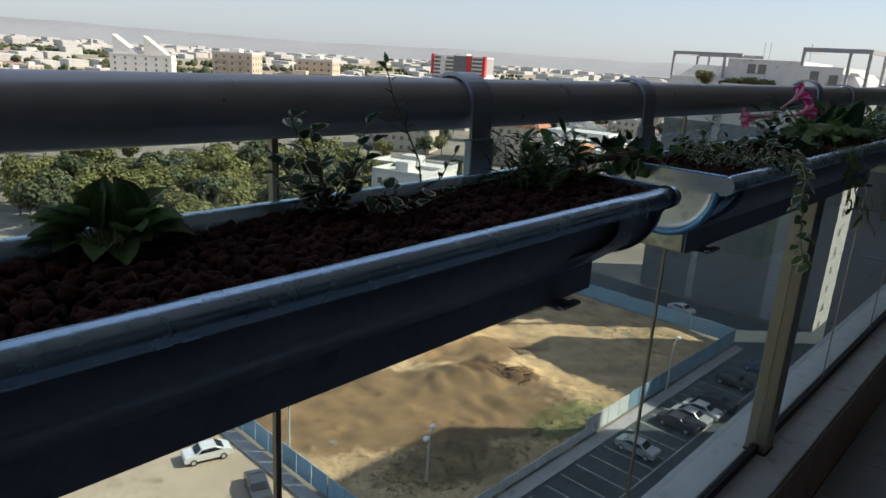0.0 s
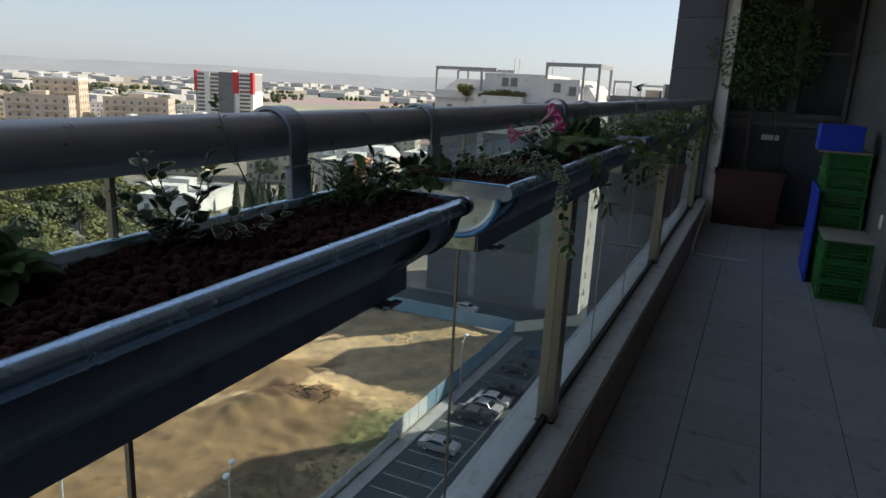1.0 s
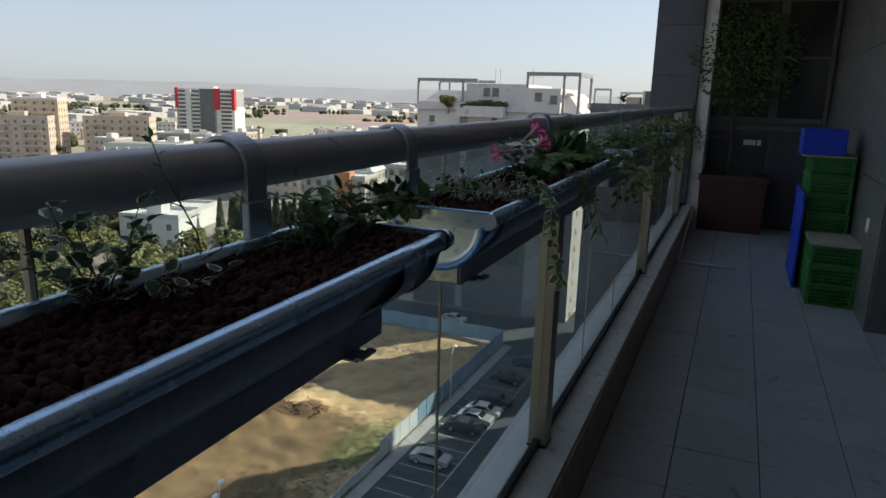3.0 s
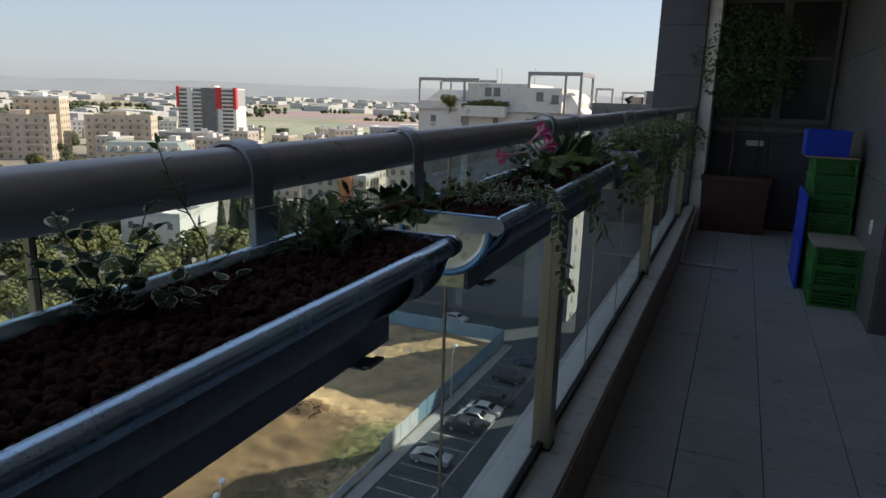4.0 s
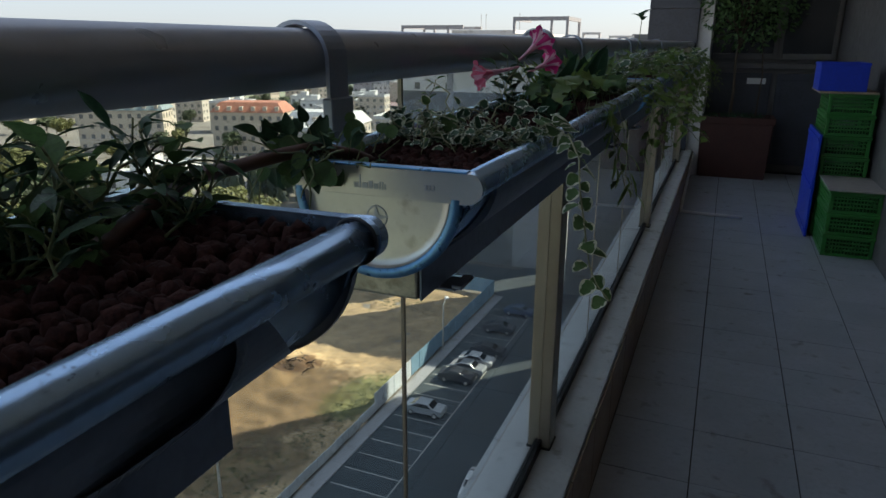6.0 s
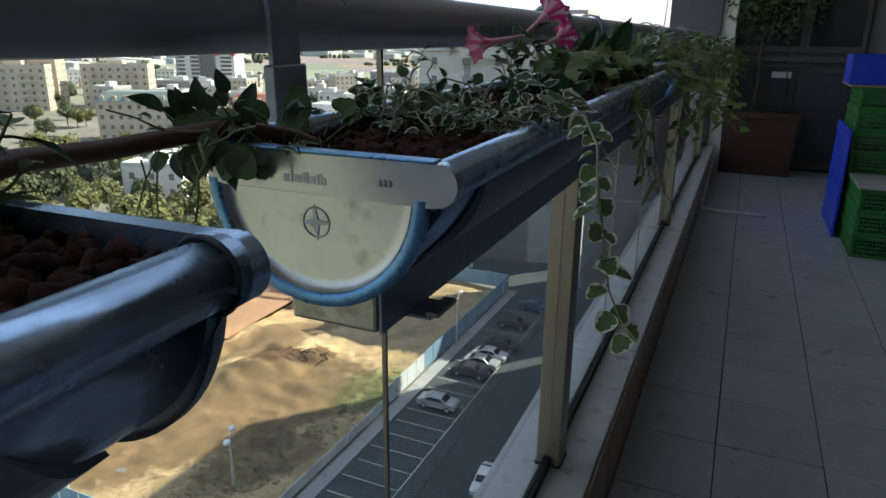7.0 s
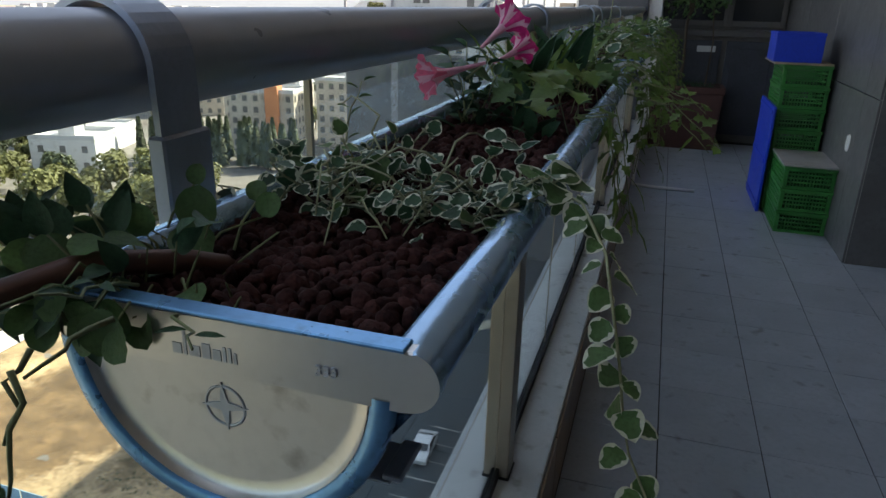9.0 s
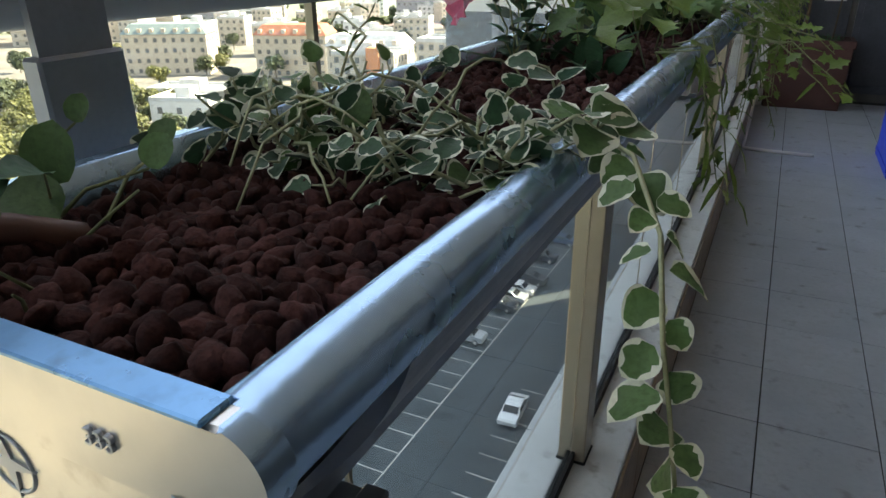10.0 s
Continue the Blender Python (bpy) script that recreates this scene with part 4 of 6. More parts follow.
# recessed bay drawn as a darker grey strip laid on the front
for x in (8.6,):
    part("recessed_bay", boxes((x, x + 1.2, -0.06, 0.0, 0.5, 36.0)), M["grey"], wb)
# thin darker sheets put the shade of the lower front into colour
part("lower_cladding", boxes((-0.02, 21.5, -0.022, 0, 0, 31), (27.2, 29.52, -0.022, 0, 0, 31)), M["darkfront"], wb, "dark sheet over the lower storeys, their shade put into its colour")
part("lower_front", boxes((21.5, 27.2, -0.02, 0, 0, 31)), M["grey"], wb, "grey sheet over a white bay, its shade put into the colour")
# this block's shaded front is likewise given as dark wall colour
wb2 = block("white_block", "apartment block beside the white tower, shade put into its dark walls", pose(-20.9, 101.5, GZ0), 20.0, 8, 36.6, M["darkfront"], 12, 6, "sw", win=(1.0, 1.0))
for spec in ((0.3, 0.6, 0.3, 0.6, 37.6, 39.4), (2.6, 2.9, 0.3, 0.6, 37.6, 39.4), (3.8, 4.1, 2, 2.3, 37.6, 39.0), (7.0, 7.3, 2, 2.3, 37.6, 39.0), (0.3, 2.9, 0.3, 0.6, 39.4, 39.7), (3.8, 7.3, 2, 2.3, 39.0, 39.3)):
    part("pergola_beam", boxes(spec), M["white"], wb2)
part("roof_room", boxes((4.5, 6.5, 3, 8, 36.9, 38.6)), M["cream_wall"], wb2)

# tower with red corners
rt = block("red_tower", "white apartment tower with red upper corners and striped balconies", pose(-402, 402, GZ0, 0, 0, 24), 44, 26, 38.5, M["grey"], 13, 9, "", roofmat=M["white"])
part("light_front", boxes((1.6, 18, -0.4, 0.0, 0, 38), (7.5, 11.5, -1.9, -0.4, 0, 38.5)), M["white"], rt)
part("dark_shaft", boxes((18, 29, -0.5, 0.0, 0, 39.5)), M["darkfront"], rt)
part("white_front", boxes((30.5, 44.2, -0.4, 0.0, 0, 26), (43.9, 44.4, 0, 26, 0, 26)), M["white"], rt)
for spec in ((-0.6, 1.6, -1.7, 5, 25, 40), (29, 33.5, -0.9, 2, 24, 40), (42.5, 44.7, -1.2, 4, 24, 40), (33.5, 42.5, -0.6, 0.0, 26, 27)):
    part("red_frame", boxes(spec), M["red"], rt)
for k in range(1, 13):
    z = k * 2.96
    for x0, x1 in ((1.8, 7.3), (11.7, 17.8), (34, 42.3)):
        part("balcony", boxes((x0, x1, -1.9, -0.4, z - 0.2, z + 1.0)), M["white"], rt)
        part("balcony_opening", boxes((x0, x1, -0.5, -0.42, z + 1.0, z + 2.6)), M["dark_window"], rt)

for args in (
        ("apartment_house", "yellowish stone block with a green mansard roof", pose(-218, 178, GZ0, 0, 0, 30), 30, 15, 14.5, M["cream_wall"], 4, 9, "se", "mansard", M["greenroof"]),
        ("apartment_house", "cream stone block with an orange tiled roof", pose(-172, 196, GZ0, 0, 0, 20), 26, 15, 14.5, M["cream_wall"], 4, 8, "se", "mansard", M["redroof"]),
        ("apartment_house", "beige stone block with a pitched grey roof", pose(-128, 178, GZ0, 0, 0, 12), 24, 14, 14.5, M["beige"], 4, 7, "se", "mansard", M["paleroof"]),
        ("apartment_house", "cream apartment block with an orange stair tower", pose(-112, 158, GZ0, 0, 0, 12), 18, 12, 15, M["beige"], 5, 6, "se", "flat", M["paleroof"]),
        ("apartment_house", "tall cream block with a sunlit end wall", pose(-92, 170, GZ0, 0, 0, 10), 20, 13, 18, M["beige"], 6, 7, "se", "flat", M["paleroof"]),
        ("low_building", "low white sunlit flat-roofed building among trees", pose(-136, 116, GZ0, 0, 0, 18), 15, 11, 7.5, M["white"], 2, 3, "s", "flat", M["paleroof"]),
        ("low_building", "low white annex among the trees", pose(-160, 136, GZ0, 0, 0, 18), 24, 12, 5, M["white"], 1, 5, "s", "flat", M["paleroof"]),
        ("low_building", "long glass-fronted low commercial building", pose(-262, 452, GZ0, 0, 0, 14), 60, 25, 14, M["grey"], 3, 14, "s", "flat", M["white"]),
        ("low_building", "dark low building with open front bays", pose(-352, 330, GZ0, 0, 0, 20), 32, 16, 10, M["grey"], 2, 6, "s", "flat", M["paleroof"]),
        ("terraced_block", "beige stepped apartment block with many balconies", pose(-330, 262, GZ0, 0, 0, 35), 34, 18, 22, M["beige"], 6, 8, "se", "flat", M["beige"]),
        ("terraced_block", "beige stepped apartment block with many balconies", pose(-352, 222, GZ0, 0, 0, 38), 30, 18, 22, M["beige"], 6, 7, "se", "flat", M["beige"]),
        ("terraced_block", "cream stepped apartment block with deep balconies", pose(-385, 202, GZ0, 0, 0, 40), 24, 18, 32, M["cream_wall"], 9, 5, "se", "flat", M["white"]),
        ("terraced_block", "cream stepped apartment block with deep balconies", pose(-352, 238, GZ0, 0, 0, 38), 22, 18, 31, M["cream_wall"], 9, 5, "se", "flat", M["white"]),
        ("white_villa", "white building with steep wedge-shaped roofs", pose(-498, 186, GZ0, 0, 0, 55), 40, 18, 26, M["white"], 7, 6, "se", "flat", M["white"]),
):
    name, label, m, w, d, h, wall, storeys, bays, sides, roof, rm = args
    b = block(name, label, m, w, d, h, wall, storeys, bays, sides, roof, rm, balc=(("s", w * 0.1, w * 0.4), ("s", w * 0.6, w * 0.9)) if name == "terraced_block" else (), win=(1.3, 1.4))
    if "orange stair" in label:
        part("stair_tower", boxes((10.5, 14, -1.2, 3, 0, 17)), M["orange"], b)
    if "sunlit end" in label:
        part("end_wall", boxes((20.0, 20.4, 0, 13, 0, 18)), M["cream_wall"], b)
    if "wedge" in label:
        for x in (2, 22):
            bm = bmesh.new()
            v = [bm.verts.new(c) for c in ((x, 2, 27), (x + 15, 2, 27), (x, 2, 39), (x, 16, 27), (x + 15, 16, 27), (x, 16, 39))]
            for f in ((0, 1, 2), (3, 5, 4), (0, 2, 5, 3), (1, 4, 5, 2), (0, 3, 4, 1)):
                bm.faces.new([v[k] for k in f])
            part("wedge_roof", bm, M["white"], b)

# town in the middle distance: flat-roofed houses
rnd = random.Random(5)
house = [block("house", "flat-roofed pale stone town house", pose(0, -300, GZ0 - 40), 14, 11, hh, mm, st, 4, "se", "flat", M["paleroof"], win=(1.4, 1.3)) for hh, mm, st in ((7, M["cream_wall"], 2), (10, M["white"], 3), (13, M["beige"], 4))]
spots = []
for k in range(400):
    az = rnd.uniform(radians(24), radians(80))
    r = rnd.uniform(260, 640)
    x, y = -r * math.sin(az), r * math.cos(az)
    if len(spots) >= 62 or any((x - a) ** 2 + (y - b) ** 2 < 26 ** 2 for a, b in spots):
        continue
    if -300 < x < -60 and y < 230 or (x + 385) ** 2 + (y - 420) ** 2 < 60 ** 2 or (-430 < x < -300 and 180 < y < 360):
        continue
    spots.append((x, y))
    copy_thing(rnd.choice(house), pose(x, y, GZ0, 0, 0, rnd.uniform(0, 60)))
for h, (x, y) in zip(house, ((-300, 420), (-205, 300), (-470, 330))):
    h.matrix_basis = pose(x, y, GZ0, 0, 0, 25)

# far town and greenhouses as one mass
bm = bmesh.new()
for k in range(420):
    az = rnd.uniform(radians(8), radians(84))
    r = 3600 - 2700 * rnd.random() ** 1.6
    x, y = -r * math.sin(az), r * math.cos(az)
    s = rnd.uniform(6, 26) * (1 + r / 2500)
    h = rnd.uniform(4, 10) * (1 + r / 3500)
    box(bm, x, x + s * 1.6, y, y + s, GZ0 - 0.3, GZ0 + h)
tagged(part("far_town", bm, M["farwall"]), "hazy distant town of low white buildings and sheds", "town", kind="stuff")
bm = bmesh.new()
for k in range(46):
    az, r = rnd.uniform(radians(6), radians(84)), 600 + 2700 * rnd.random()
    q, turn = Vector((-r * math.sin(az), r * math.cos(az), 0)), rnd.uniform(-0.5, 0.5)
    d = Vector((math.cos(az + turn), math.sin(az + turn), 0))
    for n in range(rnd.randrange(5, 22)):
        s = rnd.uniform(1.6, 3.4) * (1 + r / 2500)
        p = q + d * n * s * 1.7 + Vector((rnd.uniform(-3, 3), rnd.uniform(-6, 6), 0))
        bmesh.ops.create_icosphere(bm, subdivisions=1, radius=1, matrix=pose(p.x, p.y, GZ0 + s * 0.45, 0, 0, rnd.uniform(0, 90)) @ Matrix.Diagonal((s * rnd.uniform(0.9, 1.6), s, s * rnd.uniform(0.6, 1.1), 1)))
for v in bm.verts:
    v.co += Vector((rnd.uniform(-1, 1), rnd.uniform(-1, 1), rnd.uniform(-0.8, 0.8)))
tagged(part("far_trees", bm, M["treedark"]), "distant dark tree belts between the fields", "trees", kind="stuff")
# low hills along the horizon
bm = bmesh.new()
prev = None
for k in range(121):
    az = radians(-20 + 130 * k / 120)
    h = 54 + 20 * noise.noise((k * 0.06, 0.3, 0)) + 9 * noise.noise((k * 0.3, 2, 0))
    cur = [bm.verts.new((-r * math.sin(az), r * math.cos(az), zz)) for r, zz in ((4100, GZ0), (4300, GZ0 + h * 0.7), (4500, GZ0 + 34 + h), (4700, GZ0))]
    if prev:
        for i in range(3):
            bm.faces.new((prev[i], cur[i], cur[i + 1], prev[i + 1]))
    prev = cur
tagged(part("hills", bm, M["hill"], smooth=True), "low hills along the horizon, distance haze put into their blue-grey colour", "hills", kind="structure")

# trees of the grove and streets


def tree(name, label, h, rad, material, m, seed, tall=False):
    """A tapered trunk with limbs and a crown of many small leaf clumps."""
    r = random.Random(seed)
    t = thing(name, label, "tree", m, "grove trees")
    bm = bmesh.new()
    tube(bm, [(0, 0, 0), (r.uniform(-.2, .2), r.uniform(-.2, .2), h * 0.4), (0, 0, h * 0.8)], 0.22, 7, 0.35)
    lobes = []
    for k in range(1 if tall else 11):
        a, rr = r.uniform(0, 6.28), rad * r.uniform(0.15, 0.72)
        c = Vector((rr * math.cos(a), rr * math.sin(a), h * r.uniform(0.48, 0.86)))
        lobes.append((c, rad * r.uniform(0.34, 0.58)))
        if not tall:
            tube(bm, [(0, 0, h * 0.38), c * 0.6 + Vector((0, 0, h * 0.18)), c], 0.09, 5, 0.3)
    part("trunk", bm, M["bark"], t)
    verts, faces = [], []

    def card(p, n, s):
        a = n.cross(Vector((r.uniform(-1, 1), r.uniform(-1, 1), r.uniform(-1, 1)))).normalized()
        b = n.cross(a)
        i = len(verts)
        for u, v in ((-1, -0.5), (0.2, -0.9), (1, 0.1), (0.3, 0.9), (-0.7, 0.6)):
            verts.append(p + s * (u * a + v * b) + n * s * 0.25 * (u * u))
        faces.append((i, i + 1, i + 2, i + 3, i + 4))
    for k in range(900 if not tall else 500):
        if tall:
            zz = r.uniform(0.06, 1.0)
            a, rr = r.uniform(0, 6.28), rad * (1 - zz) ** 0.6 * r.uniform(0.7, 1.05)
            p = Vector((rr * math.cos(a), rr * math.sin(a), h * zz))
            n = Vector((math.cos(a), math.sin(a), 0.4)).normalized()
            card(p, n, r.uniform(0.25, 0.5))
        else:
            c, q = r.choice(lobes)
            n = Vector((r.gauss(0, 1), r.gauss(0, 1), r.gauss(0.25, 1))).normalized()
            p = c + n * q * r.uniform(0.75, 1.08)
            card(p, (n + Vector((r.uniform(-.5, .5), r.uniform(-.5, .5), r.uniform(-.2, .6)))).normalized(), r.uniform(0.22, 0.48))
    me = bpy.data.meshes.new("crown")
    me.from_pydata([tuple(v) for v in verts], [], faces)
    me.materials.append(material)
    part("crown", me, None, t)
    return t


kinds = [tree("tree", "broad olive-green tree with an uneven crown", 8.5, 4.2, M["treeleaf"], pose(-84, 62, GZ0), 1), tree("tree", "yellow-green broad tree with an uneven crown", 7.0, 3.6, M["treeleaf"], pose(-92, 74, GZ0), 2),
         tree("tree", "dark green broad tree with an uneven crown", 8.0, 3.8, M["treedark"], pose(-79, 52, GZ0), 3), tree("cypress", "slim dark cypress tree", 11, 1.5, M["treedark"], pose(-112, 134, GZ0), 4, True)]
spots = []
for k in range(900):
    x, y = rnd.uniform(-190, -76), rnd.uniform(36, 150)
    if len(spots) > 150 or any((x - a) ** 2 + (y - b) ** 2 < 4.6 ** 2 for a, b in spots):
        continue
    if y > 112 + 0.25 * (-x - 76) or (-140 < x < -112 and 108 < y < 132) or (-170 < x < -130 and y > 128):
        continue
    spots.append((x, y))
    copy_thing(kinds[rnd.choice((0, 0, 1, 1, 2))], pose(x, y, GZ0, 0, 0, rnd.uniform(0, 360)) @ Matrix.Scale(rnd.uniform(0.75, 1.2), 4))
for k in range(34):
    copy_thing(kinds[3], pose(-122 + 1.15 * k + rnd.uniform(-0.6, 0.6), 138 + rnd.uniform(-5, 5) + 0.2 * k, GZ0, 0, 0, rnd.uniform(0, 360)))
for k in range(90):
    az, r = rnd.uniform(radians(24), radians(78)), rnd.uniform(215, 470)
    copy_thing(kinds[rnd.choice((1, 2, 2))], pose(-r * math.sin(az), r * math.cos(az), GZ0, 0, 0, rnd.uniform(0, 360)))
# dark tree belts across the far plain
src = bmesh.new()
bmesh.ops.create_icosphere(src, subdivisions=1, radius=1)
base_v, base_f = [v.co.copy() for v in src.verts], [[v.index for v in f.verts] for f in src.faces]
src.free()
verts, faces = [], []
for belt in range(46):
    az, r0 = rnd.uniform(radians(8), radians(80)), rnd.uniform(480, 1900)
    turn, length = rnd.uniform(-0.35, 0.35), rnd.uniform(30, 220) * (r0 / 900) ** 0.5
    for k in range(int(length / 7)):
        u = (k + rnd.uniform(-0.4, 0.4)) * 7 - length / 2
        x = -r0 * math.sin(az) + u * math.cos(turn + az) + rnd.uniform(-5, 5)
        y = r0 * math.cos(az) + u * math.sin(turn + az) + rnd.uniform(-5, 5)
        w, h, i = rnd.uniform(3, 7), rnd.uniform(2.5, 6), len(verts)
        for v in base_v:
            f = 1 + 0.5 * noise.noise(v * 1.6 + Vector((x, y, 0)))
            verts.append((x + v.x * w * f, y + v.y * w * f, GZ0 + h * 0.8 + v.z * h * f))
        faces += [tuple(i + q for q in fc) for fc in base_f]
me = bpy.data.meshes.new("far_woods")
me.from_pydata(verts, [], faces)
me.materials.append(M["treedark"])
tagged(part("far_woods", me, None), "dark green tree belts across the far plain", "trees", kind="stuff")
# weeds on the site, each a low tuft
verts, faces = [], []
for k in range(4200):
    u, v = rnd.gauss(0, 1), rnd.gauss(0, 1)
    cx, cy, sx, sy = ((-34.8, 61, 1.9, 3.0), (-34, 56, 1.3, 4), (-37, 44, 2.2, 5), (-42, 88, 6, 3))[k % 4]
    x, y, s = cx + u * sx, cy + v * sy, rnd.uniform(0.08, 0.24)
    if not (-72 < x < -31.6 and 33 < y < 95):
        continue
    z = GZ0 + 0.1 + 0.35 * noise.noise((x * 0.12, y * 0.12, 1)) + 0.22 * noise.noise((x * 0.5, y * 0.5, 4))
    for q in range(4):
        a = rnd.uniform(0, 6.28)
        i = len(verts)
        verts += [(x - 0.3 * s * math.sin(a), y + 0.3 * s * math.cos(a), z), (x + 0.3 * s * math.sin(a), y - 0.3 * s * math.cos(a), z), (x + s * math.cos(a), y + s * math.sin(a), z + s * rnd.uniform(0.15, 0.55))]
        faces.append((i, i + 1, i + 2))
me = bpy.data.meshes.new("site_weeds")
me.from_pydata(verts, [], faces)
me.materials.append(M["weeds"])
tagged(part("site_weeds", me, None), "scattered dry green weeds on the bare earth", "weeds", kind="stuff")

# heap of brushwood on the site
bh = thing("brush_heap", "heap of dry cut branches on the bare earth", "branches", pose(-45.2, 62.3, GZ0 + 0.6))
rb = random.Random(8)
for k in range(46):
    a, L0 = rb.uniform(0, 6.28), rb.uniform(0.8, 2.4)
    x, y = rb.gauss(0, 1.7), rb.gauss(0, 0.9)
    bm = bmesh.new()
    d = Vector((math.cos(a), 0.5 * math.sin(a), rb.uniform(-0.1, 0.35)))
    tube(bm, [(x, y, 0), Vector((x, y, 0.25)) + d * L0 * 0.5, Vector((x, y, 0.1)) + d * L0], 0.07, 5, 0.3)
    part("branch", bm, M["bark"], bh)

# ---- plants ----


def leaf_mesh(shape, length=1.0, width=0.7, mats=("leaf",), lobes=0, cup=0.12, droop=0.2, rim=0.0, seed=0):
    """A leaf along +y with a midrib fold: ovate, round, narrow or lobed; with rim, an uneven pale margin in a second material."""
    r = random.Random(seed)
    bm = bmesh.new()
    n = 9
    ts = [k / n for k in range(n + 1)]

    def half(t):
        if shape == "round":
            return width / 2 * math.sqrt(max(0.0, 1 - (2 * t - 1) ** 2))
        if shape == "heart":
            return width / 2 * math.sin(math.pi * t ** 0.72) ** 0.62
        if shape == "narrow":
            return width / 2 * math.sin(math.pi * t) ** 0.8
        if shape == "lobed":
            return width / 2 * math.sin(math.pi * min(1, t * 1.02)) ** 0.6 * (1.0 + 0.45 * math.cos(t * 6 * math.pi)) * (1.25 - 0.6 * t)
        return width / 2 * math.sin(math.pi * t ** 0.75) ** 0.85
    rows = []
    for t in ts:
        w = half(t)
        z0 = -droop * t * t * length
        cols = []
        jl, jr = (0.82 + r.uniform(-0.28, 0.12), 0.82 + r.uniform(-0.28, 0.12)) if rim else (0.6, 0.6)
        for f in (-1, -jl, 0, jr, 1):
            x = f * w * length
            cols.append(bm.verts.new((x, t * length, z0 + cup * abs(f) ** 1.5 * w * length * 2 + 0.02 * length * r.uniform(-1, 1) * abs(f))))
        rows.append(cols)
    for i, (u, v) in enumerate(zip(rows, rows[1:])):
        for k in range(4):
            f = bm.faces.new((u[k], u[k + 1], v[k + 1], v[k]))
            if rim and (k in (0, 3) or i in (n - 1,)):
                f.material_index = 1
    bmesh.ops.remove_doubles(bm, verts=bm.verts[:], dist=1e-4)
    return finish(bm, [M[m] for m in mats], True)


LEAVES = dict(
    varieg=[leaf_mesh("heart", 1, 0.95, ("leafdark", "cream"), cup=0.10, droop=0.12 + 0.08 * k, rim=0.3, seed=k) for k in range(4)],
    vine=[leaf_mesh("heart", 1, 0.95, ("leaf", "cream"), cup=0.12, droop=0.25, rim=0.3, seed=10 + k) for k in range(4)],
    round=[leaf_mesh("round", 1, 0.92, ("leaf",), cup=0.12, droop=0.2, seed=20 + k) for k in range(3)],
    ovate=[leaf_mesh("ovate", 1, 0.62, ("leafdark",), cup=0.18, droop=0.3, seed=30 + k) for k in range(3)],
    broad=[leaf_mesh("round", 1, 0.85, ("leaf",), cup=0.35, droop=0.5, seed=40 + k) for k in range(3)],
    lobed=[leaf_mesh("lobed", 1, 0.75, ("leaflight",), cup=0.1, droop=0.3, seed=50 + k) for k in range(3)],
    lobedgreen=[leaf_mesh("lobed", 1, 0.75, ("leaf",), cup=0.1, droop=0.3, seed=55 + k) for k in range(3)],
    narrow=[leaf_mesh("narrow", 1, 0.26, ("leafdark",), cup=0.2, droop=0.3, seed=60 + k) for k in range(3)],
    narrowlight=[leaf_mesh("narrow", 1, 0.12, ("leaflight",), cup=0.2, droop=0.4, seed=64 + k) for k in range(3)],
    small=[leaf_mesh("ovate", 1, 0.6, ("leaf",), cup=0.2, droop=0.2, seed=70 + k) for k in range(3)],
    pot=[leaf_mesh("ovate", 1, 0.5, ("leafdark",), cup=0.2, droop=0.3, seed=80 + k) for k in range(3)],
)


def leaf_pose(p, d, up, size):
    """The pose of a leaf whose base is at p, that points along d with its face towards up."""
    d = Vector(d).normalized()
    up = Vector(up)
    x = d.cross(up)
    if x.length < 1e-3:
        x = d.cross(Vector((1, 0.2, 0)))
    x.normalize()
    z = x.cross(d)
    m = Matrix((x, d, z)).transposed().to_4x4()
    return Matrix.Translation(p) @ m @ Matrix.Scale(size, 4)


class Plant:
    """A rooted plant: one mesh of stems and each leaf as a part."""

    def __init__(self, name, label, root, seed, stem="stem", group=""):
        self.o = thing(name, label, "plant", pose(*root), group)
        self.root, self.r, self.bm, self.mat = Vector(root), random.Random(seed), bmesh.new(), stem

    def stem(self, pts, r=0.0012, taper=0.5):
        tube(self.bm, [Vector(p) - self.root for p in pts], r, 5, taper)

    def leaf(self, kind, p, d, size, up=(0, 0, 1), name="leaf"):
        part(name, self.r.choice(LEAVES[kind]), None, self.o, at=leaf_pose(Vector(p) - self.root, d, up, size))

    def spray(self, kind, pts, spacing, size, petiole=0.008, spread=0.9, up=0.6, r=0.0012, jitter=0.3):
        """A stem through the points with leaves set on both sides of it."""
        self.stem(pts, r)
        pts = [Vector(p) for p in pts]
        side, carry = 1, 0.0
        for a, b in zip(pts, pts[1:]):
            d = b - a
            while carry < d.length:
                q = a + d * (carry / d.length)
                t = d.normalized()
                s = t.cross(Vector((0, 0, 1)))
                if s.length < 0.1:
                    an = self.r.uniform(0, 6.28)
                    s = Vector((math.cos(an), math.sin(an), 0))
                s = s.normalized() * side
                j = Vector((self.r.uniform(-1, 1), self.r.uniform(-1, 1), self.r.uniform(-1, 1))) * jitter
                out = (s * spread + t * 0.5 + Vector((0, 0, up)) + j).normalized()
                e = q + out * petiole
                if petiole > 0.004:
                    self.stem([q, e], r * 0.6)
                self.leaf(kind, e, out + Vector((0, 0, -0.25)), size * self.r.uniform(0.7, 1.15), (j * 0.6 + Vector((0, 0, 1)) + 0.5 * t))
                side = -side
                carry += spacing * self.r.uniform(0.7, 1.3)
            carry -= d.length
        return self

    def done(self):
        part("stem", self.bm, M[self.mat], self.o, smooth=True)
        if 0.95 < self.root.y < 6:
            self.o.matrix_basis = hang(self.root.y) @ self.o.matrix_basis
        return self.o


SZ = 1.446  # top of the stones
R3 = random.Random(11)


